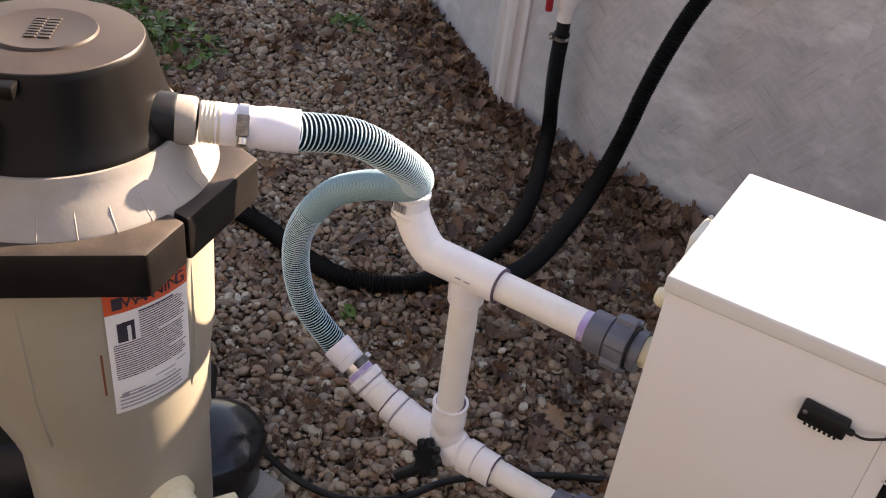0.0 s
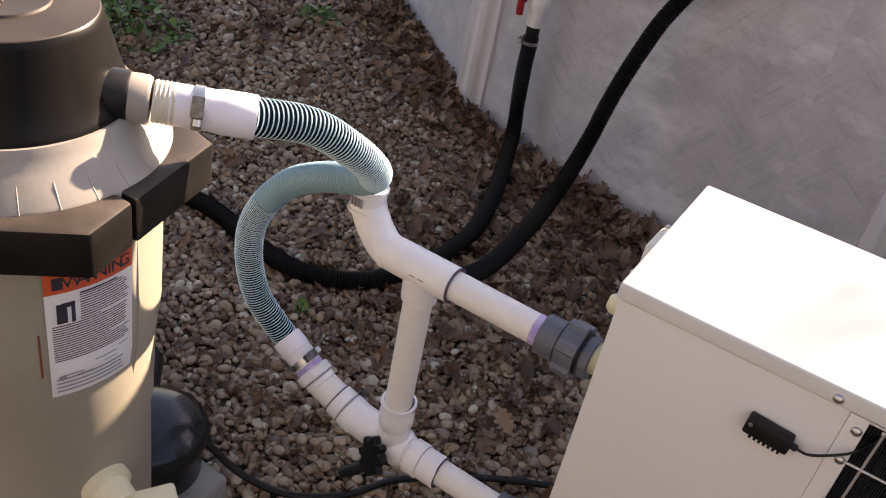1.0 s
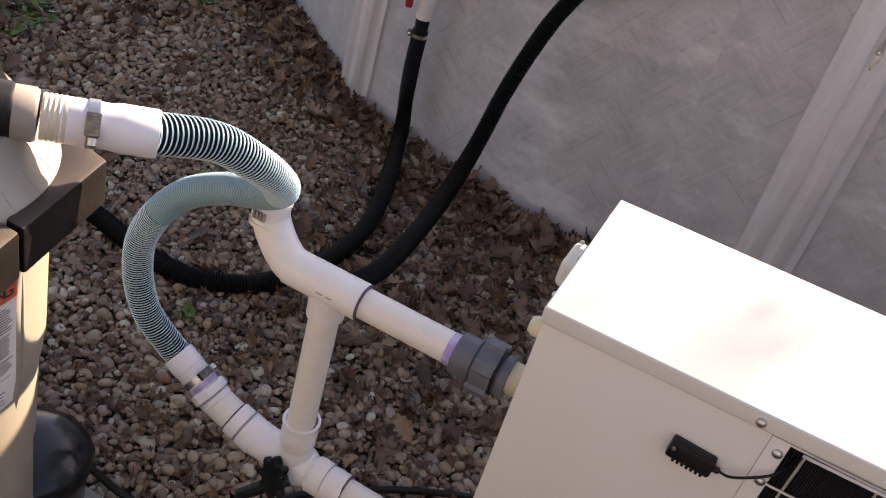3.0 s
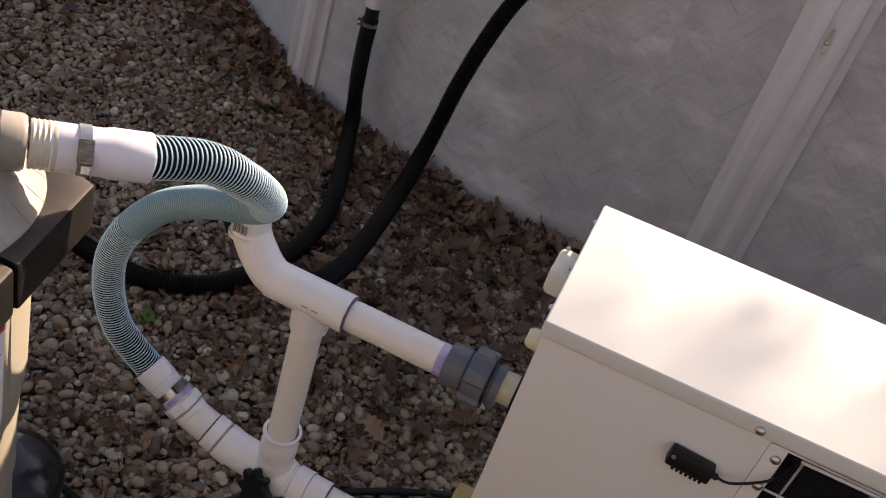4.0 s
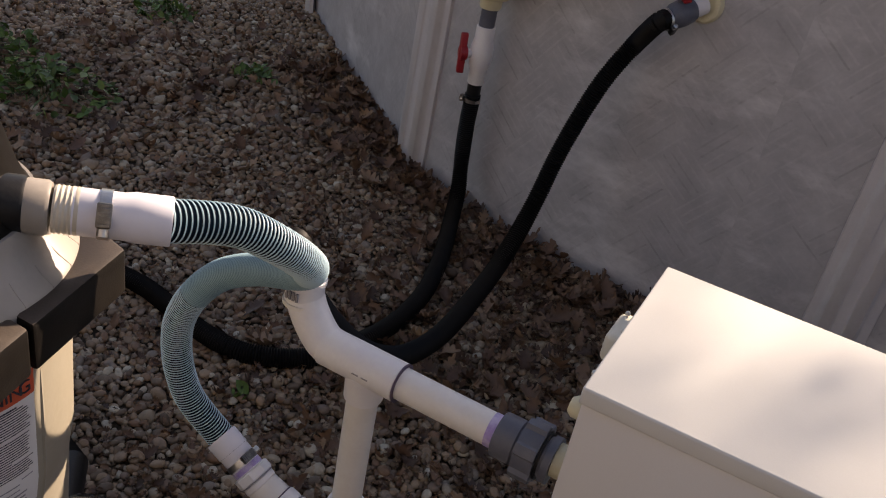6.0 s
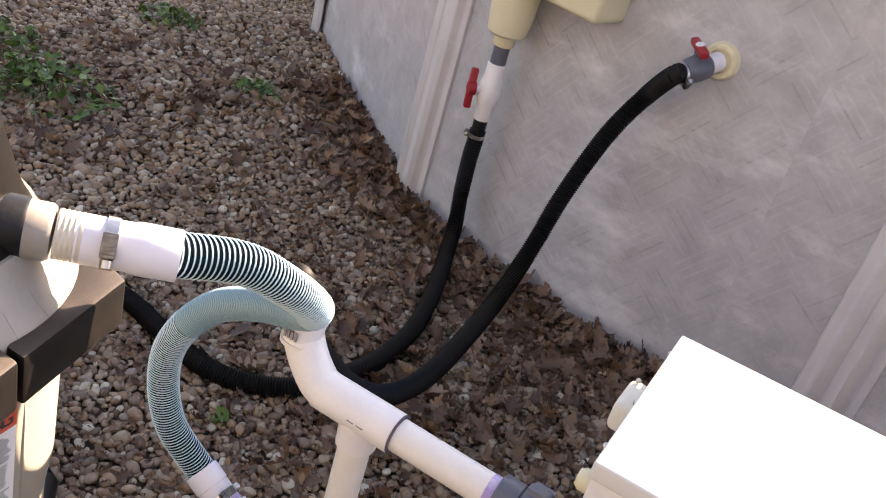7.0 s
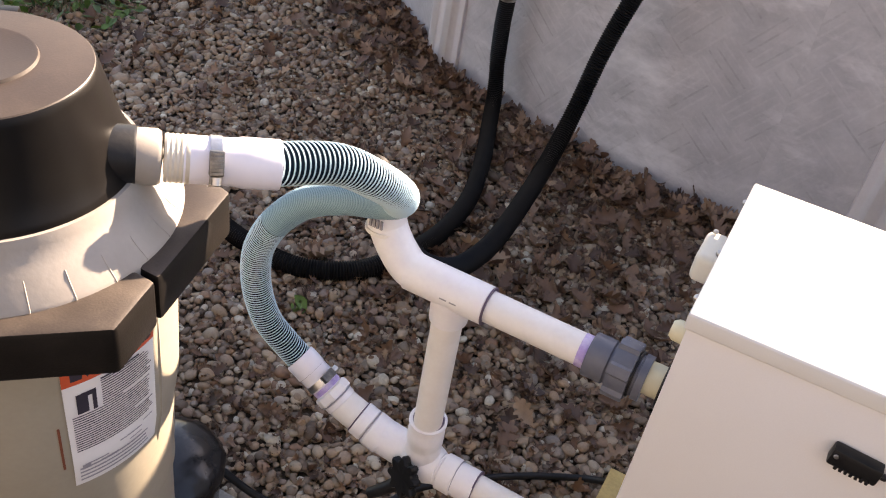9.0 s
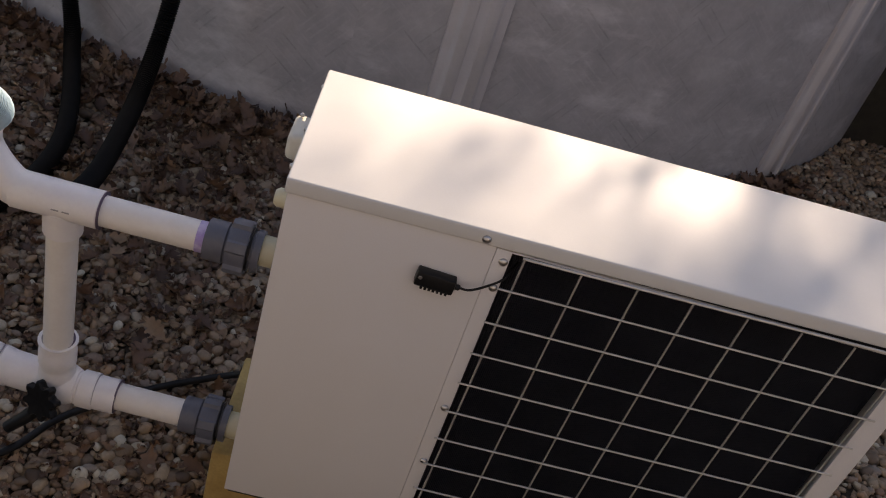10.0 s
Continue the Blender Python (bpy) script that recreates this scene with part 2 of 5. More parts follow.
    bp = add(nt, "ShaderNodeBump", Strength=0.5, Distance=0.002)
    nt.links.new(math_node("ADD", line, math_node("MULTIPLY", tone.outputs[0], 0.8)), bp.inputs["Height"])
    nt.links.new(bp.outputs[0], b.inputs["Normal"])
    b.inputs["Roughness"].default_value = 0.42
    return m


POOL_WALL = pool_wall_material()


# ---- mesh helpers ----
def thing(name, label, category, kind="", group="", at=(0, 0, 0)):
    e = new(name)
    e.location = at
    e.empty_display_size = 0.05
    return tagged(e, label, category, group, kind)


def part(name, bm, material, parent=None, label="", smooth=True):
    me = bpy.data.meshes.new(name)
    bmesh.ops.recalc_face_normals(bm, faces=bm.faces)
    bm.to_mesh(me)
    bm.free()
    for m in material if isinstance(material, (list, tuple)) else (material,):
        me.materials.append(m)
    if smooth:
        me.shade_smooth()
        me.set_sharp_from_angle(angle=radians(38))
    ob = new(name, me)
    if parent:
        ob.parent = parent
        # an identity parent inverse would shift parts of a thing that stands off the origin
        ob.matrix_parent_inverse = Matrix.Translation(parent.location).inverted() if not parent.parent and not parent.data else Matrix()
    if label:
        ob["label"] = label
    return ob


def box(lo, hi, bevel=0.0, seg=2, bm=None):
    bm2 = bmesh.new()
    bmesh.ops.create_cube(bm2, size=1)
    c = [(a + b) / 2 for a, b in zip(lo, hi)]
    s = [b - a for a, b in zip(lo, hi)]
    for v in bm2.verts:
        v.co = Vector([c[i] + v.co[i] * s[i] for i in range(3)])
    if bevel:
        bmesh.ops.bevel(bm2, geom=bm2.edges[:], offset=bevel, segments=seg, profile=0.5, affect="EDGES")
    return join(bm, bm2)


def join(bm, other):
    if bm is None:
        return other
    me = bpy.data.meshes.new("tmp")
    other.to_mesh(me)
    other.free()
    bm.from_mesh(me)
    bpy.data.meshes.remove(me)
    return bm


def basis(way):
    """A turn that takes z to the given way."""
    return Vector(way).to_track_quat("Z", "Y").to_matrix().to_4x4()


def lathe(profile, at=(0, 0, 0), way=(0, 0, 1), seg=40, bm=None, wobble=None, closed=False):
    """profile: (radius, height) pairs along the way from at."""
    bm2 = bmesh.new()
    rings = []
    for k, (r, h) in enumerate(profile):
        if r < 1e-6:
            rings.append([bm2.verts.new((0, 0, h))])
        else:
            rings.append([bm2.verts.new(((r + (wobble(k, i) if wobble else 0)) * math.cos(2 * math.pi * i / seg), (r + (wobble(k, i) if wobble else 0)) * math.sin(2 * math.pi * i / seg), h)) for i in range(seg)])
    for a, b in zip(rings, rings[1:]):
        for i in range(seg):
            j = (i + 1) % seg
            if len(a) == 1 and len(b) == 1:
                continue
            if len(a) == 1:
                bm2.faces.new((a[0], b[i], b[j]))
            elif len(b) == 1:
                bm2.faces.new((a[i], a[j], b[0]))
            else:
                bm2.faces.new((a[i], a[j], b[j], b[i]))
    if not closed:
        for ring in (rings[0], rings[-1]):
            if len(ring) > 2:
                bm2.faces.new(ring)
    bm2.transform(Matrix.Translation(at) @ basis(way))
    return join(bm, bm2)


def curve_points(points, step):
    """Even steps along a smooth curve through the points."""
    p = [Vector(q) for q in points]
    p = [2 * p[0] - p[1]] + p + [2 * p[-1] - p[-2]]
    dense = []
    for i in range(1, len(p) - 2):
        for k in range(40):
            t = k / 40
            a, b, c, d = p[i - 1], p[i], p[i + 1], p[i + 2]
            dense.append(0.5 * ((2 * b) + (c - a) * t + (2 * a - 5 * b + 4 * c - d) * t * t + (3 * b - a - 3 * c + d) * t ** 3))
    dense.append(p[-2])
    for _ in range(30):
        dense = [dense[0]] + [(a + 2 * b + c) / 4 for a, b, c in zip(dense, dense[1:], dense[2:])] + [dense[-1]]
    lengths = np.concatenate([[0], np.cumsum([(b - a).length for a, b in zip(dense, dense[1:])])])
    n = max(int(lengths[-1] / step), 2)
    at = np.linspace(0, lengths[-1], n + 1)
    arr = np.array(dense)
    return [Vector((np.interp(s, lengths, arr[:, 0]), np.interp(s, lengths, arr[:, 1]), np.interp(s, lengths, arr[:, 2]))) for s in at]


def tube(points, radius, seg=16, bm=None, slots=None):
    """A tube along points; radius and slots may be functions of the ring's number."""
    bm2 = bmesh.new()
    rad = radius if callable(radius) else (lambda k: radius)
    side, rings = None, []
    for k, q in enumerate(points):
        way = (points[min(k + 1, len(points) - 1)] - points[max(k - 1, 0)]).normalized()
        if side is None:
            side = way.orthogonal().normalized()
        side = (side - way * side.dot(way)).normalized()
        up = way.cross(side)
        rings.append([bm2.verts.new(q + rad(k) * (math.cos(2 * math.pi * i / seg) * side + math.sin(2 * math.pi * i / seg) * up)) for i in range(seg)])
    for k, (a, b) in enumerate(zip(rings, rings[1:])):
        for i in range(seg):
            f = bm2.faces.new((a[i], a[(i + 1) % seg], b[(i + 1) % seg], b[i]))
            if slots:
                f.material_index = slots(k)
    bm2.faces.new(rings[0])
    bm2.faces.new(rings[-1])
    return join(bm, bm2)


def pipe(a, b, r, seg=32, bevel=0.0015, bm=None):
    a, b = Vector(a), Vector(b)
    h = (b - a).length
    return lathe([(0, 0), (r - bevel, 0), (r, bevel), (r, h - bevel), (r - bevel, h), (0, h)], a, b - a, seg, bm)


def prism(outline, z0, z1, bevel=0.0, bm=None, seg=2):
    """An upright prism over an outline of (x, y) pairs."""
    bm2 = bmesh.new()
    f = bm2.faces.new([bm2.verts.new((x, y, z0)) for x, y in outline])
    r = bmesh.ops.extrude_face_region(bm2, geom=[f])
    for v in r["geom"]:
        if isinstance(v, bmesh.types.BMVert):
            v.co.z = z1
    if bevel:
        bmesh.ops.bevel(bm2, geom=bm2.edges[:], offset=bevel, segments=seg, profile=0.5, affect="EDGES")
    return join(bm, bm2)


def worm_clamp(parent, at, way, r, facing, label="stainless worm-drive hose clamp"):
    """A steel band with its screw housing, as a part with two pieces."""
    w = Vector(way).normalized()
    at = Vector(at)
    band = part("hose_clamp", lathe([(r, -0.006), (r + 0.0015, -0.006), (r + 0.0015, 0.006), (r, 0.006), (r, -0.006)], at, w, 40, closed=True), STEEL, parent, label)
    side = basis(w).inverted() @ Vector(facing)
    m = Matrix.Translation(at) @ basis(w) @ pose(0, 0, 0, 0, 0, math.degrees(math.atan2(side.y, side.x)))
    bm = box((r, -0.013, -0.0075), (r + 0.012, 0.013, 0.0075), 0.0015)
    for i in range(6):
        box((r + 0.0118, -0.011 + i * 0.004, -0.006), (r + 0.0135, -0.009 + i * 0.004, 0.006), 0.0, bm=bm)
    bm.transform(m)
    part("screw_housing", bm, DULL_STEEL, band)
    bm = lathe([(0, 0), (0.005, 0), (0.006, 0.001), (0.006, 0.009), (0.004, 0.010), (0, 0.010)], (r + 0.006, 0.013, 0), (0, 1, 0), 12)
    bm.transform(m)
    part("clamp_screw", bm, STEEL, band)
    return band


# ---- ground ----
POOL_C, POOL_R, POOL_H = Vector((-0.05, 4.175, 0)), 2.58, 1.37


def pool_radius(bearing):
    """The wall is round, but for one bay that runs straight and pushes its far upright out a little."""
    b = (bearing + 180) % 360 - 180
    if -62.0 < b < -26.8:
        pa, pb = ((r * math.sin(radians(q)), r * math.cos(radians(q))) for q, r in ((-26.8, POOL_R), (-62.0, POOL_R + 0.10)))
        ux, uy = math.sin(radians(b)), math.cos(radians(b))
        ex, ey = pb[0] - pa[0], pb[1] - pa[1]
        return (pa[0] * ey - pa[1] * ex) / (ux * ey - uy * ex)
    if -97.0 < b <= -62.0:
        return POOL_R + 0.10 * (b + 97.0) / 35.0
    return POOL_R


def inside_pool(x, y, margin):
    dx, dy = x - POOL_C.x, POOL_C.y - y
    return math.hypot(dx, dy) < pool_radius(math.degrees(math.atan2(dx, dy))) + margin


def ground_height(x, y):
    return 0.012 * noise.noise((x * 1.3, y * 1.3, 0.0)) + 0.006 * noise.noise((x * 5, y * 5, 3.0))


def build_ground():
    bm = bmesh.new()
    xs = [-400, -60, -12, -5] + [-3.6 + 0.12 * i for i in range(56)] + [5, 12, 60, 400]
    ys = [-400, -60, -12, -4] + [-1.4 + 0.12 * i for i in range(50)] + [7, 12, 60, 400]
    grid = [[bm.verts.new((x, y, (ground_height(x, y) if abs(x) < 5 and -2 < y < 5 else 0) - 0.012)) for x in xs] for y in ys]
    for a, b in zip(grid, grid[1:]):
        for i in range(len(xs) - 1):
            bm.faces.new((a[i], a[i + 1], b[i + 1], b[i]))
    return tagged(part("ground", bm, SOIL), "dark damp soil under the river gravel", "ground", kind="structure")


ground = build_ground()


def pebble_base(subdivisions):
    bm = bmesh.new()
    bmesh.ops.create_icosphere(bm, subdivisions=subdivisions, radius=1)
    v = np.array([q.co[:] for q in bm.verts])
    f = np.array([[q.index for q in p.verts] for p in bm.faces])
    bm.free()
    return v, f


def free_of_things(x, y):
    """No stones inside the pool or under the slab."""
    if inside_pool(x, y, 0.006):
        return False
    return not (-1.25 < x < -0.61 and -0.80 < y < -0.03)


def stone_sites(x0, x1, y0, y1, step, rng, keep):
    sites = []
    for i in range(int((x1 - x0) / step)):
        for j in range(int((y1 - y0) / step)):
            x, y = x0 + (i + rng.random() * 1.1) * step, y0 + (j + rng.random() * 1.1) * step
            if free_of_things(x, y) and keep(x, y):
                sites.append((x, y))
    return sites


def gravel(name, sites, base, mean, rng, label):
    v, f = base
    vs, fs = [], []
    for k, (x, y) in enumerate(sites):
        s = mean * math.exp(rng.gauss(0, 0.28))
        axes = np.array([s * rng.uniform(0.95, 1.35), s * rng.uniform(0.75, 1.05), s * rng.uniform(0.5, 0.75)])
        turn = np.array(Euler((rng.gauss(0, 0.35), rng.gauss(0, 0.35), rng.uniform(0, 6.28))).to_matrix())
        lump = 1 + 0.16 * np.sin(v @ np.array([rng.uniform(-2.5, 2.5) for _ in range(3)]) + rng.uniform(0, 6)) + 0.07 * np.sin(v @ np.array([rng.uniform(-5, 5) for _ in range(3)]))
        q = (v * lump[:, None] * axes) @ turn.T
        q += (x, y, ground_height(x, y) + rng.uniform(-0.006, 0.006) - 0.001)
        vs.append(q)
        fs.append(f + k * len(v))
    vs, fs = np.concatenate(vs), np.concatenate(fs)
    me = bpy.data.meshes.new(name)
    me.vertices.add(len(vs))
    me.vertices.foreach_set("co", vs.astype(np.float32).ravel())
    me.loops.add(fs.size)
    me.loops.foreach_set("vertex_index", fs.astype(np.int32).ravel())
    me.polygons.add(len(fs))
    me.polygons.foreach_set("loop_start", np.arange(0, fs.size, 3, dtype=np.int32))
    me.update(calc_edges=True)
    me.shade_smooth()
    me.materials.append(STONES)
    return tagged(new(name, me), label, "gravel", kind="stuff")


RNG = random.Random(5)


def near_zone(x, y):
    return -1.75 < x < 0.3 and -0.5 < y < 1.5


gravel("gravel_bed", stone_sites(-1.75, 0.3, -0.5, 1.5, 0.0148, RNG, lambda x, y: True), pebble_base(2), 0.0091, RNG, "loose brown and grey river gravel, rounded pebbles")
gravel("gravel_bed", stone_sites(-3.6, 2.6, -0.5, 4.4, 0.0190, RNG, lambda x, y: not near_zone(x, y) and y > 0.25 * x - 0.6), pebble_base(1), 0.0124, RNG, "loose brown and grey river gravel reaching round the pool")


# ---- pool ----
def on_pool(bearing, off, z):
    """A place by its bearing from the pool's centre (0 faces the camera's side), its distance off the wall and its height."""
    a = radians(bearing)
    r = pool_radius(bearing) + off
    return Vector((POOL_C.x + r * math.sin(a), POOL_C.y - r * math.cos(a), z))


def build_pool():
    pool = thing("pool", "round above-ground pool with a lilac-grey embossed steel wall", "pool", at=(POOL_C.x, POOL_C.y, 0))
    bm = bmesh.new()
    uvl = bm.loops.layers.uv.new("UVMap")
    n = 180
    heights = [-0.03, 0.1, 0.4, 0.8, POOL_H]
    outer = [[bm.verts.new(on_pool(360 * i / n, 0.003 * math.sin(i * 0.9) * math.sin(h * 3), h)) for i in range(n)] for h in heights]
    inner = [[bm.verts.new(on_pool(360 * i / n, -0.02, h)) for i in range(n)] for h in (-0.03, POOL_H)]
    for k in range(len(heights) - 1):
        for i in range(n):
            j = (i + 1) % n
            f = bm.faces.new((outer[k][i], outer[k][j], outer[k + 1][j], outer[k + 1][i]))
            for lo, (ii, h) in zip(f.loops, ((i, heights[k]), (i + 1, heights[k]), (i + 1, heights[k + 1]), (i, heights[k + 1]))):
                lo[uvl].uv = (2 * math.pi * POOL_R * ii / n, h)
    for i in range(n):
        j = (i + 1) % n
        bm.faces.new((inner[0][i], inner[0][j], inner[1][j], inner[1][i]))
        bm.faces.new((outer[-1][i], outer[-1][j], inner[1][j], inner[1][i]))
    part("wall", bm, POOL_WALL, pool)
    for k in range(10):
        b = (-26.8, 7.8, 40.1)[k] if k < 3 else -26.8 + 35.05 * k if k < 8 else (-62.0, -99.0)[k - 8]
        a = radians(b)
        # a folded upright: a proud flat middle with two lower flanges
        outline = [(-0.088, -0.012), (-0.088, 0.010), (-0.062, 0.012), (-0.050, 0.034), (-0.018, 0.036), (-0.014, 0.031), (0.014, 0.031), (0.018, 0.036), (0.050, 0.034), (0.062, 0.012), (0.088, 0.010), (0.088, -0.012)]
        bm = prism([(x, -y) for x, y in outline], 0.0, POOL_H, 0.002, seg=1)
        bm.transform(Matrix.Translation(on_pool(b, 0, 0)) @ pose(0, 0, 0, 0, 0, b))
        up = part("upright", bm, UPRIGHT, pool, "pale lilac-white ribbed wall upright")
        if k == 1:
            bm = lathe([(0, 0), (0.006, 0), (0.005, 0.002), (0, 0.003)], (0, 0, 0), (0, -1, 0), 16)
            for s in (-1, 1):
                bm2 = bmesh.new()
                q = [bm2.verts.new(c) for c in ((-0.008, 0, 0), (0.008, 0, 0), (0.002, -0.002, s * 0.045), (-0.002, -0.002, s * 0.045))]
                bm2.faces.new(q)
                join(bm, bm2)
            bm.transform(Matrix.Translation(on_pool(b, 0.034, 0.872)) @ pose(0, 0, 0, 0, 0, b))
            part("scratch_mark", bm, STEEL, up, "bare metal scratch round a screw")
    bm = bmesh.new()
    section = [(-0.07, 0.0), (0.05, 0.0), (0.075, -0.025), (0.085, -0.02), (0.085, 0.015), (0.06, 0.035), (-0.07, 0.035)]
    rings = [[bm.verts.new(on_pool(2 * k, off, POOL_H + h)) for off, h in section] for k in range(180)]
    for a, b in zip(rings, rings[1:] + rings[:1]):
        for i in range(len(section)):
            bm.faces.new((a[i], a[i - 1], b[i - 1], b[i]))
    part("top_rail", bm, RAIL, pool, "white resin top rail")
    bm = bmesh.new()
    bmesh.ops.create_circle(bm, cap_ends=True, segments=90, radius=POOL_R - 0.03)
    bm.transform(Matrix.Translation((POOL_C.x, POOL_C.y, 1.2)))
    part("cover", bm, surface("dark_pool_cover", (0.02, 0.05, 0.09), 0.4), pool, "dark pool cover")
    return pool


build_pool()


# an added dark wall stands for the deep shade beyond the pool's flank
SHADE_WALL = surface("dark_shade_wall", (0.030, 0.026, 0.022), 0.85, wear=(0.05, 0.045, 0.03), amount=0.8, coarse=4, fine=40, grain=0.4, bump=0.6)
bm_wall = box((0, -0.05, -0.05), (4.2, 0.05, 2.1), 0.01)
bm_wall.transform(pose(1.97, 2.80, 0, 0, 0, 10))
tagged(part("wall_east", bm_wall, SHADE_WALL), "added dark wall standing for deep shade beyond the pool", "wall", kind="structure")

# dark wall added out of view, keeps the east sky off the pool wall
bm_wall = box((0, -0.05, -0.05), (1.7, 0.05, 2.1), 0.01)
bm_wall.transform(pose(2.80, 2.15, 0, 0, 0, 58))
tagged(part("wall_side", bm_wall, SHADE_WALL), "added unseen dark wall that shades the pool's flank", "wall", kind="structure")

# two dark walls added out of view, behind and beside, to block sky light
BLOCKER = surface("dark_sky_blocker", (0.11, 0.112, 0.12), 0.8, coarse=3)
bm_wall = box((-6, -4.75, -0.05), (7, -4.6, 5.6), 0.01)
tagged(part("wall_south", bm_wall, BLOCKER), "added unseen dark wall behind the equipment, blocks sky", "wall", kind="structure")
# low wall added out of view, darkens what the filter lid reflects
bm_wall = box((6.0, -4.6, -0.05), (6.15, 1.6, 2.2), 0.01)
tagged(part("wall_wing", bm_wall, BLOCKER), "added unseen dark wall east of the yard, blocks sky", "wall", kind="structure")


def build_tree():
    """A thinly leaved tree beyond the pool, which breaks the low sun on the heat pump's lid."""
    rng = random.Random(21)
    root, top = Vector((3.58, 7.80, 0)), Vector((3.43, 7.71, 4.42))
    t = thing("tree", "slender leafy tree beyond the pool", "tree", at=root)
    trunk_pts = curve_points([root - Vector((0, 0, 0.1)), (3.65, 7.82, 1.4), (3.50, 7.73, 2.9), top], 0.12)
    bark = surface("grey_bark", (0.10, 0.075, 0.055), 0.9, wear=(0.16, 0.13, 0.10), amount=0.8, coarse=14, fine=90, grain=0.4, bump=0.8)
    trunk = part("trunk", tube(trunk_pts, lambda k: 0.13 - 0.09 * k / len(trunk_pts), 12), bark, t)
    verts, faces = [], []
    for k in range(26):
        a, lift = rng.uniform(0, 6.28), rng.uniform(-0.75, 0.95)
        reach = 1.25 * math.sqrt(max(0.15, 1 - lift * lift)) * rng.uniform(0.75, 1.05)
        tip = Vector((top.x + reach * math.cos(a), top.y + reach * math.sin(a), top.z + 0.1 + 1.05 * lift))
        base = trunk_pts[int(len(trunk_pts) * rng.uniform(0.55, 0.98))]
        bend = (base + tip) / 2 + Vector((0, 0, rng.uniform(0.0, 0.2)))
        limb = curve_points([base, bend, tip], 0.1)
        part("limb", tube(limb, lambda i: 0.022 - 0.017 * i / len(limb), 7), bark, t)
        for n in range(140):
            q = limb[int(len(limb) * rng.uniform(0.35, 1.0)) - 1] + Vector((rng.gauss(0, 0.13), rng.gauss(0, 0.13), rng.gauss(0, 0.12)))
            w = rng.uniform(0.026, 0.046)
            m = pose(*q, rng.gauss(0, 45), rng.gauss(0, 45), rng.uniform(0, 360))
            i0 = len(verts)
            verts += [tuple(m @ Vector(v)) for v in ((-w, 0, 0), (-0.2 * w, -0.55 * w, 0.1 * w), (0.5 * w, -0.45 * w, 0.05 * w), (1.1 * w, 0, -0.2 * w), (0.5 * w, 0.45 * w, 0.05 * w), (-0.2 * w, 0.55 * w, 0.1 * w))]
            faces += [(i0, i0 + 1, i0 + 2, i0 + 3), (i0, i0 + 3, i0 + 4, i0 + 5)]
    me = bpy.data.meshes.new("crown")
    me.from_pydata(verts, [], faces)
    me.materials.append(GREENS)
    ob = new("crown", me)
    ob.parent = t
    ob.matrix_parent_inverse = Matrix.Translation(t.location).inverted()
    tagged(ob, kind="stuff")


build_tree()

# ---- heat pump ----
HX, HY, HZ0, HZ = 0.955, 0.31, 0.197, 0.857


def screw(name, at, way, parent, r=0.0065):
    bm = lathe([(0, 0), (r, 0), (r, 0.0012), (r * 0.8, 0.0035), (r * 0.35, 0.0048), (0, 0.005)], at, way, 16)
    return part(name, bm, STEEL, parent)


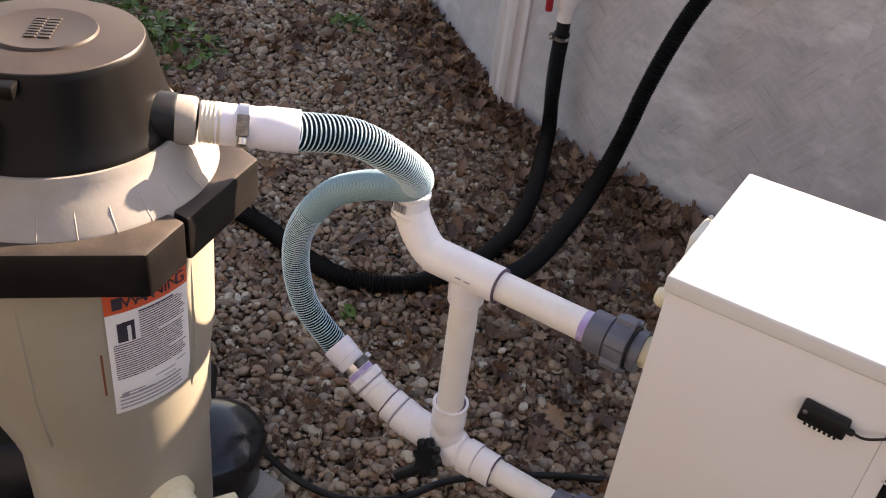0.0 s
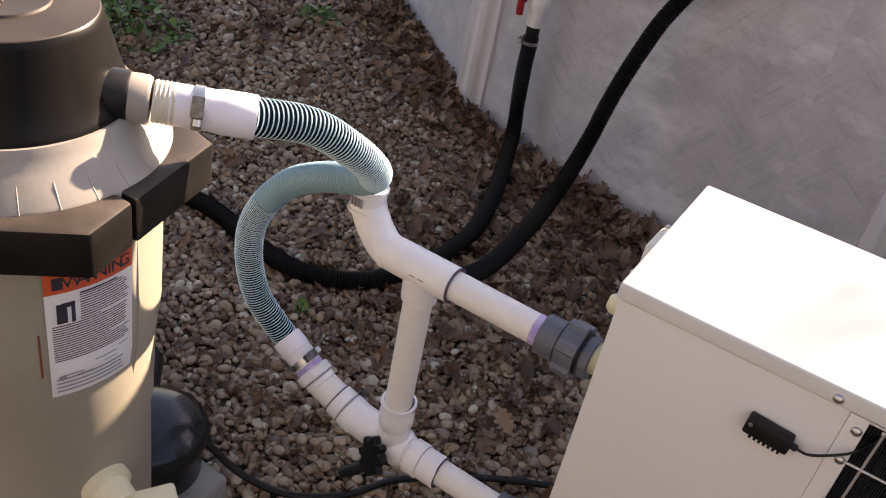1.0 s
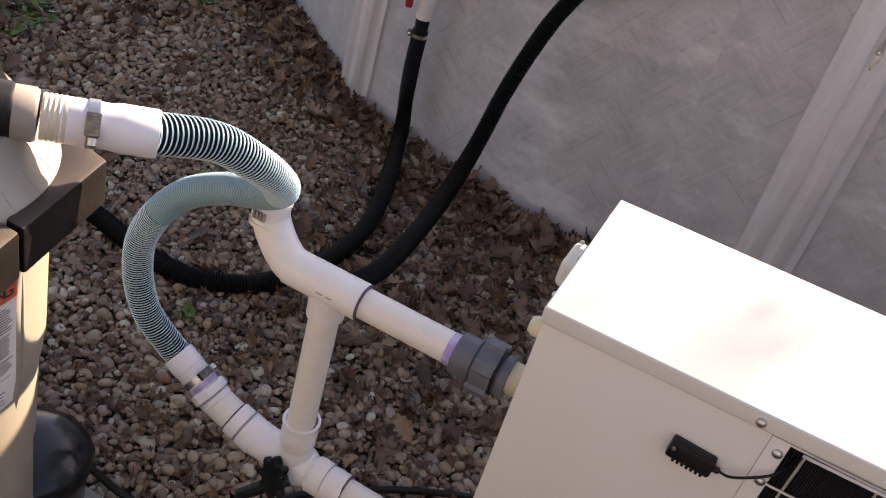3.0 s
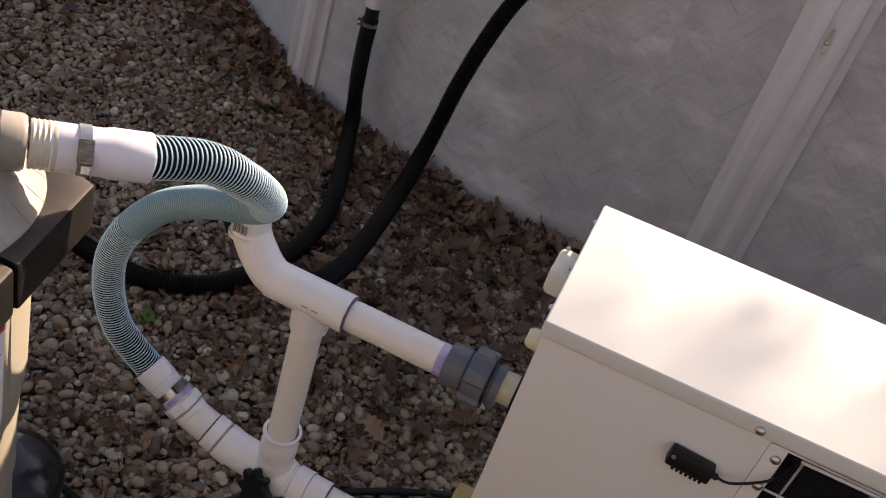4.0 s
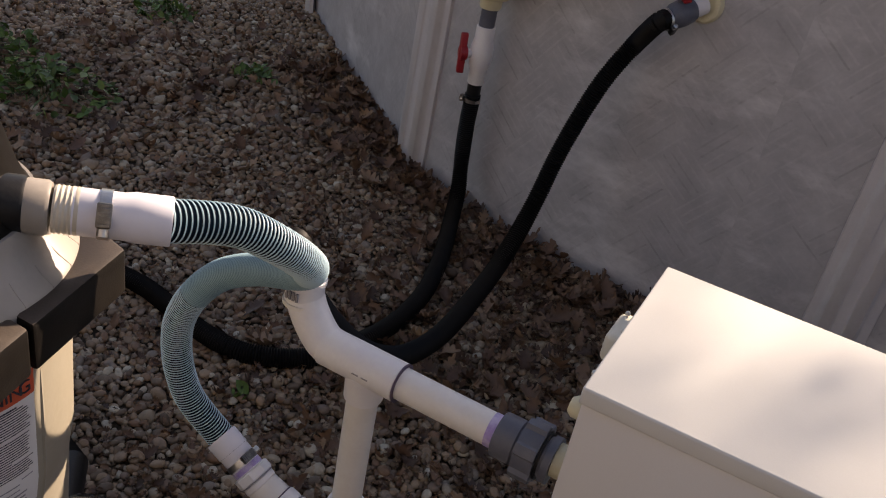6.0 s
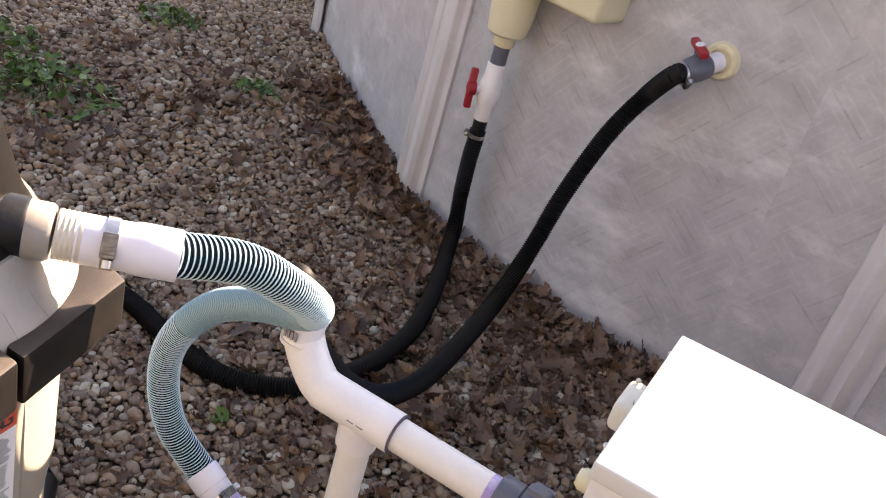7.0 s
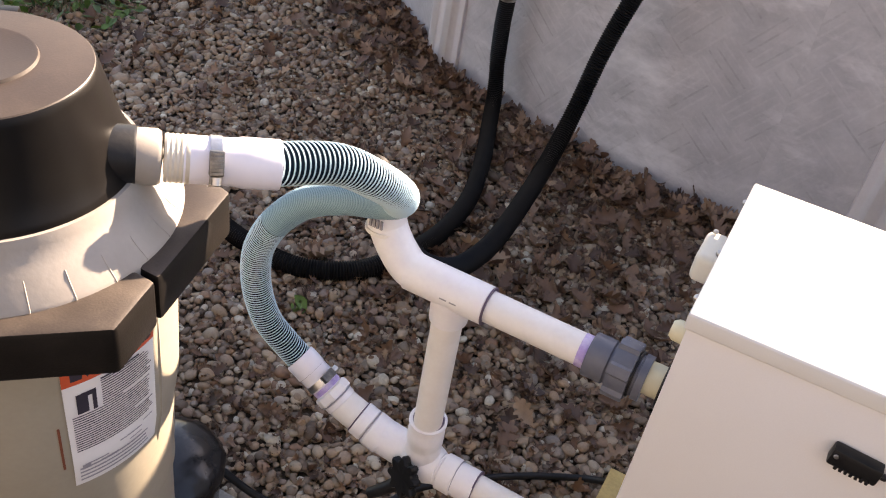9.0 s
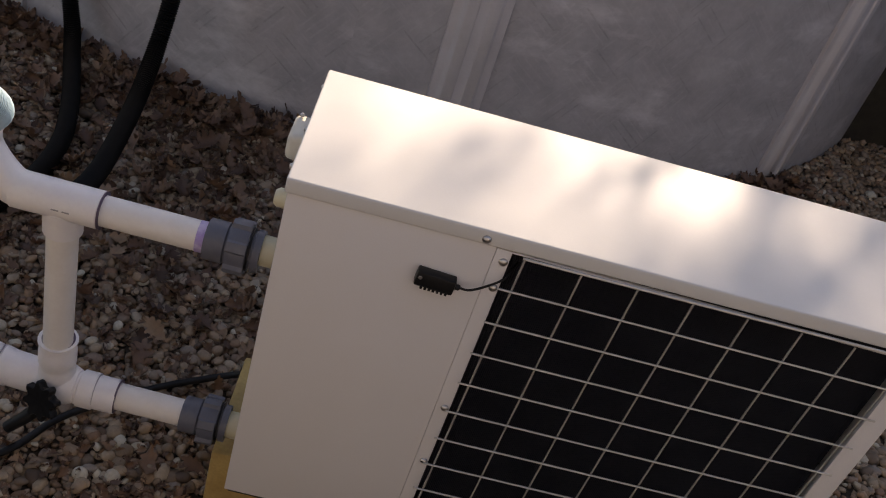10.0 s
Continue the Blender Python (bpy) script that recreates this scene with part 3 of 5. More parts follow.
def build_heat_pump():
    hp = thing("heat_pump", "white sheet-metal pool heat pump with a wire fan guard", "heat pump", at=(HX / 2, HY / 2, HZ0))
    t = 0.004
    # front with its opening, sides, back, floor
    x0, x1, z0, z1 = 0.316, 0.918, 0.262, 0.832
    bm = box((0, 0, HZ0), (x0 - 0.0228, t, HZ - 0.022), 0.001)
    part("front_panel", bm, CASE, hp)
    for lo, hi in (((x0 - 0.0225, HZ0), (x0, HZ - 0.022)), ((x1, HZ0), (HX, HZ - 0.022)), ((x0, z1), (x1, HZ - 0.022)), ((x0, HZ0), (x1, z0))):
        part("fan_surround", box((lo[0], -0.0015, lo[1]), (hi[0], t, hi[1]), 0.0008), CASE, hp)
    part("side_panel", box((0, t, HZ0), (t, HY - t, HZ - 0.022), 0.0008), CASE, hp)
    part("side_panel", box((HX - t, t, HZ0), (HX, HY - t, HZ - 0.022), 0.0008), CASE, hp)
    part("back_panel", box((0, HY - t, HZ0), (HX, HY, HZ - 0.022), 0.001), CASE, hp)
    part("base_pan", box((0.006, 0.006, HZ0 - 0.012), (HX - 0.006, HY - 0.006, HZ0 + 0.003), 0.002), BLACK, hp, "dark base pan")
    # folded lid with a shallow crown
    bm = box((-0.004, -0.004, HZ - 0.024), (HX + 0.004, HY + 0.004, HZ), 0.003, 3)
    for v in bm.verts:
        v.co.z += 0.012 * v.co.x / HX + 0.010 * v.co.y / HY
    part("lid", bm, CASE_TOP, hp, "glossy white folded lid")
    # the finned coil close behind the guard
    bm = box((x0 - 0.004, 0.034, z0 - 0.03), (x1 + 0.01, 0.040, HZ - 0.026))
    part("coil", bm, COIL, hp, "dark finned coil behind the guard", smooth=False)
    bm = bmesh.new()
    for i in range(200):
        x = x0 + i * 0.003
        box((x, 0.026, z0 - 0.02), (x + 0.0008, 0.034, HZ - 0.028), bm=bm)
    tagged(part("finned_core", bm, COIL, hp, smooth=False), kind="stuff")
    part("chamber_wall", box((x0 - 0.012, 0.006, HZ0 + 0.004), (x0 - 0.006, 0.034, HZ - 0.03)), BLACK, hp)
    # wire guard: welded uprights and cross wires
    guard = part("fan_guard", tube(curve_points([(x0 + 0.014, -0.012, z1 + 0.004), ((x0 + x1) / 2, -0.012, z1 + 0.008), (x1 - 0.012, -0.012, z1 + 0.012)], 0.03), 0.0022, 8), WIRE, hp, "galvanised wire fan guard")
    for i in range(8):
        x = 0.333 + 0.0815 * i
        bm = tube([Vector((x, -0.0125, z1 + 0.006)), Vector((x - 0.006, -0.0125, 0.55)), Vector((x - 0.012, -0.0125, z0 + 0.004))], 0.0017, 8)
        part("guard_wire", bm, WIRE, guard)
    for i in range(9):
        z = 0.779 - 0.0635 * i
        bm = tube([Vector((x0 - 0.004 - 0.001 * i, -0.016, z)), Vector((0.6, -0.0165, z + 0.003)), Vector((x1 + 0.002, -0.016, z + 0.005))], 0.0017, 8)
        part("guard_wire", bm, WIRE, guard)
    for z in (0.815, 0.768, 0.517, 0.388):
        screw("screw", (x0 - 0.008, -0.0015, z), (0, -1, 0), hp)
    screw("screw", (0.275, -0.004, 0.846), (0, -1, 0), hp)
    # fittings of the two water pipes
    for z, y in ((0.652, 0.094), (0.232, 0.112)):
        part("pipe_stub", pipe((-0.030, y, z), (0.02, y, z), 0.0242), CREAM, hp, "cream pipe stub")
        part("grommet", lathe([(0.026, 0), (0.034, 0), (0.034, 0.004), (0.030, 0.006), (0.026, 0.006), (0.026, 0)], (0, y, z), (-1, 0, 0), 32, closed=True), BLACK, hp)
    # round-cornered cap and hinges on the side
    cap = part("junction_cap", box((-0.034, 0.184, 0.762), (0, 0.258, 0.808), 0.010, 4), CAP_WHITE, hp, "cream round-cornered junction cap")
    screw("cap_screw", (-0.024, 0.247, 0.810), (0, 0, 1), cap, 0.004)
    part("cable_bushing", lathe([(0, 0), (0.014, 0), (0.014, 0.012), (0.010, 0.018), (0, 0.018)], (0, 0.03, 0.80), (-1, 0, 0), 20), CREAM, hp)
    for y in (0.045, 0.15, 0.29):
        screw("screw", (-0.004, y, HZ - 0.012), (-1, 0, 0), hp, 0.005)
    for x in (0.12, 0.82):
        part("foot", box((x - 0.03, 0.02, HZ0 - 0.036), (x + 0.03, HY - 0.02, HZ0 - 0.012), 0.004), BLACK, hp, "black rubber foot")
    return hp


build_heat_pump()


def build_sensor():
    s = thing("temperature_sensor", "black clip-on temperature sensor with a thin cable", "sensor", at=(0.225, -0.012, 0.755))
    bm = box((-0.030, -0.009, -0.0125), (0.027, 0.009, 0.0125), 0.003)
    part_bm = bm
    m = pose(0.228, -0.0095, 0.760, 0, 3, 0)
    part_bm.transform(m)
    part("housing", part_bm, BLACK, s)
    for i in range(7):
        bm = box((-0.020 + i * 0.006, -0.0105, -0.0140), (-0.0165 + i * 0.006, 0.004, -0.008), 0.0005)
        bm.transform(m)
        part("vent_tooth", bm, BLACK, s)
    bm = lathe([(0, 0), (0.003, 0), (0.0025, 0.0015), (0, 0.002)], (-0.024, -0.009, 0.004), (0, -1, 0), 12)
    bm.transform(m)
    part("screw", bm, STEEL, s)
    bm = lathe([(0.0045, 0), (0.0045, 0.006), (0.003, 0.008), (0, 0.008)], (0.027, 0, 0), (1, 0, 0), 12)
    bm.transform(m)
    part("strain_relief", bm, BLACK, s)
    bm = tube(curve_points([(0.258, -0.009, 0.759), (0.275, -0.012, 0.760), (0.298, -0.012, 0.776), (0.318, -0.006, 0.792), (0.335, 0.03, 0.80)], 0.004), 0.0018, 8)
    part("cable", bm, BLACK, s)


build_sensor()


def timber(lo, hi, label):
    return tagged(part("timber_block", box(lo, hi, 0.004), TIMBER), label, "timber", group="timber blocks under the heat pump")


timber((-0.045, 0.10, -0.01), (0.075, 0.36, 0.161), "yellow pine timber block under the heat pump")
timber((0.78, -0.02, -0.01), (0.90, 0.36, 0.161), "yellow pine timber block under the heat pump")


# ---- bypass pipework ----
R15 = 0.0242


def ring_joint(at, way, r, parent, m=JOINT):
    return part("glue_joint", lathe([(r - 0.004, -0.0012), (r + 0.0008, -0.0012), (r + 0.0008, 0.0012), (r - 0.004, 0.0012), (r - 0.004, -0.0012)], at, way, 36, closed=True), m, parent)


def union(at, length, parent):
    """A grey pipe union along x, with a six-lobed nut."""
    x, y, z = at
    u = part("union", lathe([(0, 0), (0.031, 0), (0.0325, 0.0015), (0.0325, 0.03), (0.030, 0.032), (0.030, length - 0.012), (0.0335, length - 0.011), (0.0335, length), (0, length)], (x, y, z), (1, 0, 0), 36), UNION, parent, "grey plastic pipe union")
    n = 60
    lobes = lambda k, i: 0.0055 if (i % 10) in (3, 4, 5, 6) else 0.0
    bm = lathe([(0.030, 0), (0.0385, 0), (0.0395, 0.002), (0.0395, 0.028), (0.0385, 0.030), (0.030, 0.030)], (x + length * 0.42, y, z), (1, 0, 0), n, wobble=lambda k, i: lobes(k, i) if 0 < k < 5 else 0)
    part("union_nut", bm, UNION, u)
    part("seal", lathe([(0.024, 0), (0.0345, 0), (0.0345, 0.003), (0.024, 0.003), (0.024, 0)], (x + length * 0.42 + 0.031, y, z), (1, 0, 0), 36, closed=True), BLACK, u)
    return u


def socket(a, b, r, parent, name="socket", material=None, rim=0.0025):
    """A glued fitting's socket with a raised rim at its far end."""
    a, b = Vector(a), Vector(b)
    h = (b - a).length
    return part(name, lathe([(0, 0), (r, 0), (r, h - 0.008), (r + rim, h - 0.006), (r + rim, h - 0.001), (r + rim - 0.001, h), (0.0245, h), (0.0245, h - 0.004), (0, h - 0.004)], a, b - a, 36), material or PVC_FIT, parent)


def build_bypass():
    bp = thing("bypass_pipework", "white PVC bypass pipework with purple primer stains and grey unions", "pipework", at=(-0.33, 0.10, 0.0))
    y1, z1, y2, z2 = 0.092, 0.649, 0.112, 0.236
    # upper run
    part("upper_pipe", pipe((-0.275, y1, z1), (-0.10, y1, z1), R15), PVC, bp)
    part("primer_band", lathe([(R15, 0), (R15 + 0.0006, 0.0005), (R15 + 0.0006, 0.013), (R15, 0.017), (R15, 0)], (-0.125, y1, z1), (1, 0, 0), 36, closed=True), PRIMER, bp, "purple primer stain")
    union((-0.112, y1, z1), 0.085, bp)
    tee = part("tee", pipe((-0.402, y1, z1), (-0.270, y1, z1), 0.0298, 40, 0.002), PVC_FIT, bp)
    ring_joint((-0.2695, y1, z1), (1, 0, 0), 0.0290, bp)
    bm = pipe((-0.330, y1 + 0.002, z1 - 0.01), (-0.330, y1 + 0.006, z1 - 0.062), 0.0298, 40, 0.002)
    part("tee_branch", bm, PVC_FIT, tee)
    for k in range(2):
        part("printed_mark", box((-0.336 + k * 0.016, y1 - 0.0302 + 0.0, z1 + 0.0), (-0.325 + k * 0.016, y1 - 0.0296, z1 + 0.0022)), GREY_INK, tee)
    # elbow up to the return hose
    arc = curve_points([(-0.385, y1, z1), (-0.405, y1 + 0.001, z1 + 0.004), (-0.426, y1 + 0.004, z1 + 0.020), (-0.445, y1 + 0.009, z1 + 0.040), (-0.4545, y1 + 0.012, z1 + 0.056)], 0.005)
    elbow = part("elbow", tube(arc, 0.0292, 36), PVC_FIT, bp)
    socket((-0.4545, y1 + 0.010, z1 + 0.046), (-0.457, y1 + 0.014, z1 + 0.088), 0.0290, elbow, "elbow_socket")
    part("elbow_rim", lathe([(0.026, 0), (0.0318, 0), (0.0318, 0.006), (0.026, 0.006), (0.026, 0)], (-0.4545, y1 + 0.010, z1 + 0.046), (-0.06, 0.1, 1), 36, closed=True), PVC, elbow)
    for k, w in enumerate((0.004, 0.002, 0.006, 0.003)):
        part("printed_mark", box((-0.468 + k * 0.006, y1 - 0.0205, z1 + 0.064), (-0.468 + k * 0.006 + 0.0036, y1 - 0.0175, z1 + 0.078)), GREY_INK, elbow)
    # riser
    part("riser_pipe", pipe((-0.331, 0.099, 0.335), (-0.3305, y1 + 0.006, z1 - 0.058), R15), PVC, bp)
    # valve body
    valve = part("valve_body", lathe([(0, -0.036), (0.030, -0.036), (0.036, -0.022), (0.038, 0.0), (0.036, 0.022), (0.030, 0.036), (0, 0.036)], (-0.333, 0.108, z2 + 0.004), (1, 0, 0), 40), PVC_FIT, bp, "white diverter valve body")
    bm = lathe([(0, 0), (0.033, 0.0), (0.031, 0.03), (0.0290, 0.040), (0.0290, 0.050), (0.0315, 0.054), (0.0315, 0.080), (0.0300, 0.083), (0.0300, 0.098), (0.0325, 0.101), (0.0325, 0.106), (0.025, 0.106), (0.025, 0.098), (0, 0.098)], (-0.333, 0.107, z2 + 0.008), (0.01, -0.04, 1), 40)
    part("valve_socket", bm, PVC_FIT, valve)
    ring_joint((-0.3315, 0.1035, z2 + 0.1135), (0.01, -0.04, 1), 0.0262, valve)
    bm = lathe([(0, 0), (0.030, 0), (0.030, 0.022), (0.0335, 0.024), (0.0335, 0.050), (0.031, 0.052), (0.031, 0.086), (0.0305, 0.089), (0, 0.089)], (-0.315, 0.110, z2), (1, 0, -0.02), 40)
    part("valve_socket", bm, PVC_FIT, valve)
    ring_joint((-0.2635, 0.1105, z2), (1, 0, 0), 0.0308, valve, GREY_INK)
    ring_joint((-0.226, 0.111, z2 - 0.001), (1, 0, 0), 0.0300, valve)
    part("lower_pipe", pipe((-0.232, 0.111, z2), (-0.10, 0.112, z2 - 0.004), R15), PVC, bp)
    union((-0.110, 0.112, z2 - 0.004), 0.083, bp)
    # slanting inlet fittings
    p0, p1, pm, p2 = Vector((-0.348, 0.108, z2 + 0.004)), Vector((-0.418, 0.107, z2 + 0.012)), Vector((-0.497, 0.106, 0.276)), Vector((-0.603, 0.105, 0.341))
    w1, w = (pm - p1).normalized(), (p2 - pm).normalized()
    bend = (pm - p1).length
    part("valve_socket", pipe(p0, p1, 0.0325, 40, 0.003), PVC_FIT, valve)
    part("coupling", pipe(p1 - w1 * 0.012, p1 + w1 * 0.022, 0.0335, 40, 0.003), PVC_FIT, bp, "lilac-tinted white coupling")
    part("coupling", pipe(p1 + w1 * 0.023, p1 + w1 * 0.048, 0.0322, 40, 0.0025), PVC_FIT, bp)
    part("inlet_elbow", tube(curve_points([p1 + w1 * 0.045, p1 + w1 * (bend - 0.012), pm + w * 0.002, pm + w * 0.012], 0.004), 0.0288, 36), PVC, bp)
    part("collar", pipe(pm + w * 0.004, pm + w * 0.017, 0.0300, 40, 0.002), PVC_FIT, bp)
    part("hex_adapter", pipe(pm + w * 0.018, pm + w * 0.037, 0.0338, 8, 0.0025), PVC_FIT, bp, smooth=False)
    part("adapter_neck", pipe(pm + w * 0.036, pm + w * 0.052, 0.0268, 40, 0.002), CUFF, bp)
    for q, q_way, r, m in ((p1 + w1 * 0.0225, w1, 0.0318, GREY_INK), (p1 + w1 * 0.0485, w1, 0.0300, JOINT), (pm + w * 0.0175, w, 0.0310, GREY_INK)):
        ring_joint(q, q_way, r, bp, m)
    part("primer_band", lathe([(0.0268, 0), (0.0274, 0.001), (0.0274, 0.008), (0.0268, 0.010), (0.0268, 0)], pm + w * 0.039, w, 36, closed=True), PRIMER, bp, "purple primer stain")
    # valve knob, black, six lobes
    kw = Vector((-0.35, -0.75, 0.25)).normalized()
    k0 = Vector((-0.324, 0.086, z2 - 0.004))
    part("knob_stem", pipe(k0, k0 + kw * 0.035, 0.012, 20), BLACK, valve)
    lobes = lambda k, i: (0.0, 0.0, 0.004, 0.0085, 0.0095, 0.0085, 0.004, 0.0)[i % 8]
    bm = lathe([(0.006, 0), (0.026, 0), (0.028, 0.002), (0.028, 0.012), (0.025, 0.015), (0.010, 0.013), (0, 0.013)], k0 + kw * 0.028, kw, 64, wobble=lambda k, i: lobes(k, i) if 0 < k < 5 else 0)
    part("valve_knob", bm, BLACK, valve, "black lobed valve knob")
    bm = tube(curve_points([k0 + Vector((-0.01, 0.0, -0.012)), k0 + Vector((-0.040, -0.022, -0.045)), k0 + Vector((-0.072, -0.035, -0.075))], 0.01), lambda k: 0.014 - 0.0004 * k, 14)
    part("drain_spout", bm, BLACK, valve, "black drain spout")
    return pm + w * 0.050, w


inlet_end, inlet_way = build_bypass()

# ---- filter ----
FC = Vector((-0.68, -0.355, 0))


def build_filter():
    f = thing("pool_filter", "beige cartridge filter with a weathered black lid and brown clamp band", "pool filter", at=(FC.x, FC.y, 0.05))
    bm = lathe([(0, 0.05), (0.134, 0.05), (0.137, 0.06), (0.132, 0.20), (0.134, 0.30), (0.1370, 0.470), (0.1375, 0.474), (0.1425, 0.478), (0.1435, 0.490), (0.152, 0.53), (0.1655, 0.60), (0.173, 0.65), (0.1755, 0.75), (0.178, 0.86), (0, 0.86)], FC, (0, 0, 1), 96)
    for v in bm.verts:
        # the moulded foot stands a little off the neck's axis
        v.co += Vector((0.845, 0.535, 0)) * 0.022 * min(1.0, max(0.0, (0.60 - v.co.z) / 0.14))
    tank = part("tank", bm, TANK, f)
    for b in (13, -60, 150, 200, 100):
        a = radians(b)
        w = Vector((math.cos(a), math.sin(a), 0))
        pts = [FC + w * r + Vector((0, 0, z)) for r, z in ((0.1735, 0.83), (0.1735, 0.74), (0.1705, 0.65), (0.163, 0.595), (0.156, 0.555))]
        part("tank_rib", tube(curve_points(pts, 0.02), 0.0035, 8), TANK, tank)
    # flange with scallops, and the neck ring under the lid
    part("flange", lathe([(0, 0.86), (0.186, 0.862), (0.190, 0.868), (0.190, 0.902), (0.187, 0.908), (0.174, 0.920), (0.164, 0.934), (0.157, 0.940), (0.153, 0.952), (0.149, 0.961), (0, 0.961)], FC, (0, 0, 1), 128), FLANGE, f, "beige ribbed flange ring")
    flange = f.children[-1]
    for k in range(28):
        a = radians(360 * k / 28 + 5)
        w = Vector((math.cos(a), math.sin(a), 0))
        bm = tube([FC + w * r + Vector((0, 0, z)) for r, z in ((0.168, 0.9275), (0.175, 0.9190), (0.1875, 0.9070), (0.1900, 0.9000), (0.1902, 0.885))], 0.0009, 6)
        part("flange_rib", bm, FLANGE, flange)
    # clamp band: two halves of a hexagon
    corners = {-18: 0.243, 42: 0.238, 102: 0.211, 162: 0.214, 222: 0.235, 282: 0.243, 342: 0.243}
    for a0 in (0, 180):
        pts = []
        for d in [a0 + 0.7] + [q for q in (42, 102, 162, 222, 282, 342) if a0 < q < a0 + 180] + [a0 + 179.3]:
            lo = max(q for q in corners if q <= d)
            hi = min(q for q in corners if q > d) if d < 342 else 402
            ra, rb = corners[lo], corners.get(hi, 0.238)
            # where the ray at this bearing crosses the straight edge between the two corners
            pa, pb = Vector((ra * math.cos(radians(lo)), ra * math.sin(radians(lo)))), Vector((rb * math.cos(radians(hi)), rb * math.sin(radians(hi))))
            u = Vector((math.cos(radians(d)), math.sin(radians(d))))
            e = pb - pa
            r = (pa.x * e.y - pa.y * e.x) / (u.x * e.y - u.y * e.x)
            pts.append((FC.x + r * u.x, FC.y + r * u.y))
        inn = [(FC.x + 0.1785 * math.cos(radians(a0 + 0.7 + 178.6 * i / 14)), FC.y + 0.1785 * math.sin(radians(a0 + 0.7 + 178.6 * i / 14))) for i in range(14, -1, -1)]
        bm = prism(pts + inn, 0.845, 0.905, 0.005, seg=2)
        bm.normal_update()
        # faces that look up get the copy with sky sheen painted in
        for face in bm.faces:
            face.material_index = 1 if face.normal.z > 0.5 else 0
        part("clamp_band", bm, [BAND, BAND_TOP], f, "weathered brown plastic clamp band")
    lid = part("lid", lathe([(0, 0.952), (0.139, 0.952), (0.1445, 0.955), (0.145, 0.962), (0.141, 0.968), (0.132, 0.988), (0.123, 1.022), (0.1138, 1.055), (0.1120, 1.0620), (0.1106, 1.0640), (0, 1.0640)], FC, (0, 0, 1), 96), DOME, f, "weathered black dome lid")
    part("lid_top", lathe([(0.1106, 1.0636), (0.1092, 1.0652), (0.085, 1.0680), (0.060, 1.0692), (0.0585, 1.0722), (0.0560, 1.0722), (0.052, 1.0712), (0, 1.0725)], FC, (0, 0, 1), 96), DOME_TOP, lid, "weathered brown lid top with the sky's sheen in its colour")
    # raised lettering block as plain bars, and the lid's grip tab
    for k in range(2):
        for n in range(7 + k):
            w2 = 0.060 / (7 + k)
            bm = box((-0.5 * w2 + 0.0010, -0.0065, -0.001), (0.5 * w2 - 0.0018, 0.0062, 0.0012), 0.0004, 1)
            bm.transform(Matrix.Translation(FC + Vector((0.0, 0.0, 1.0722))) @ pose(0, 0, 0, 0, 0, 128) @ pose((n - 3 - 0.5 * k) * w2, -0.0078 + 0.0156 * k, 0))
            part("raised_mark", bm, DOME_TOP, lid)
    for b in (-56, 124):
        bm = box((-0.014, -0.011, -0.008), (0.012, 0.011, 0.008), 0.003)
        a = radians(b)
        bm.transform(Matrix.Translation(FC + Vector((0.121 * math.cos(a), 0.121 * math.sin(a), 1.053))) @ pose(0, 0, 0, 0, 0, b))
        part("grip_tab", bm, DOME, lid)
    bm = box((0.118, -0.030, 0.966), (0.178, 0.030, 1.018), 0.004)
    bm.transform(Matrix.Translation(FC) @ pose(0, 0, 0, 0, 0, -75))
    part("relief_port", bm, FLANGE, lid, "beige air-relief boss")
    for row in range(3):
        for n in range(9):
            a = radians(214 + 5.2 * n)
            r = 0.074 + 0.0085 * row
            bm = box((-0.0022, -0.0026, -0.0008), (0.0022, 0.0026, 0.0010), 0.0004, 1)
            bm.transform(Matrix.Translation(FC + Vector((r * math.cos(a), r * math.sin(a), 1.0692 - 0.0011 * row))) @ Matrix.Rotation(a, 4, "Z"))
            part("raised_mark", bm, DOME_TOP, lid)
    # outlet port
    pw = Vector((math.cos(radians(41)), math.sin(radians(41)), -0.09)).normalized()
    p0 = Vector((-0.6635, -0.3778, 0.9887))
    port = part("outlet_port", lathe([(0, 0.09), (0.0315, 0.09), (0.0315, 0.143), (0.030, 0.146), (0, 0.146)], p0, pw, 40), BLACK, f, "black port boss")
    part("port_collar", lathe([(0, 0.142), (0.0295, 0.142), (0.0295, 0.166), (0.027, 0.170), (0, 0.172)], p0, pw, 40), FLANGE, port, "beige threaded collar")
    prof = [(0, 0.172)]
    for i in range(5):
        prof += [(0.0252, 0.173 + i * 0.005), (0.0262, 0.1755 + i * 0.005)]
    prof += [(0.0252, 0.200), (0, 0.200)]
    part("thread", lathe(prof, p0, pw, 40), CLEAR, port, "milky threaded nipple")
    part("port_rib", box((FC.x + 0.095, FC.y + 0.06, 0.90), (FC.x + 0.135, FC.y + 0.10, 0.945), 0.008), FLANGE, port)
    # warning label wrapped on the tank

    def wrap(b0, b1, z0, z1, off, bm=None, n=8, k=4):
        bm = bm or bmesh.new()
        rad = lambda z: np.interp(z, [0.49, 0.53, 0.60, 0.65, 0.75, 0.86], [0.1435, 0.152, 0.1655, 0.173, 0.1755, 0.178]) + off
        g = [[bm.verts.new((FC.x + rad(z) * math.cos(radians(b)), FC.y + rad(z) * math.sin(radians(b)), z)) for b in np.linspace(b0, b1, n)] for z in np.linspace(z0, z1, k)]
        for a, c in zip(g, g[1:]):
            for i in range(n - 1):
                bm.faces.new((a[i], a[i + 1], c[i + 1], c[i]))
        return bm

    L0, L1, Z0, Z1 = -28.5, 8.5, 0.615, 0.818
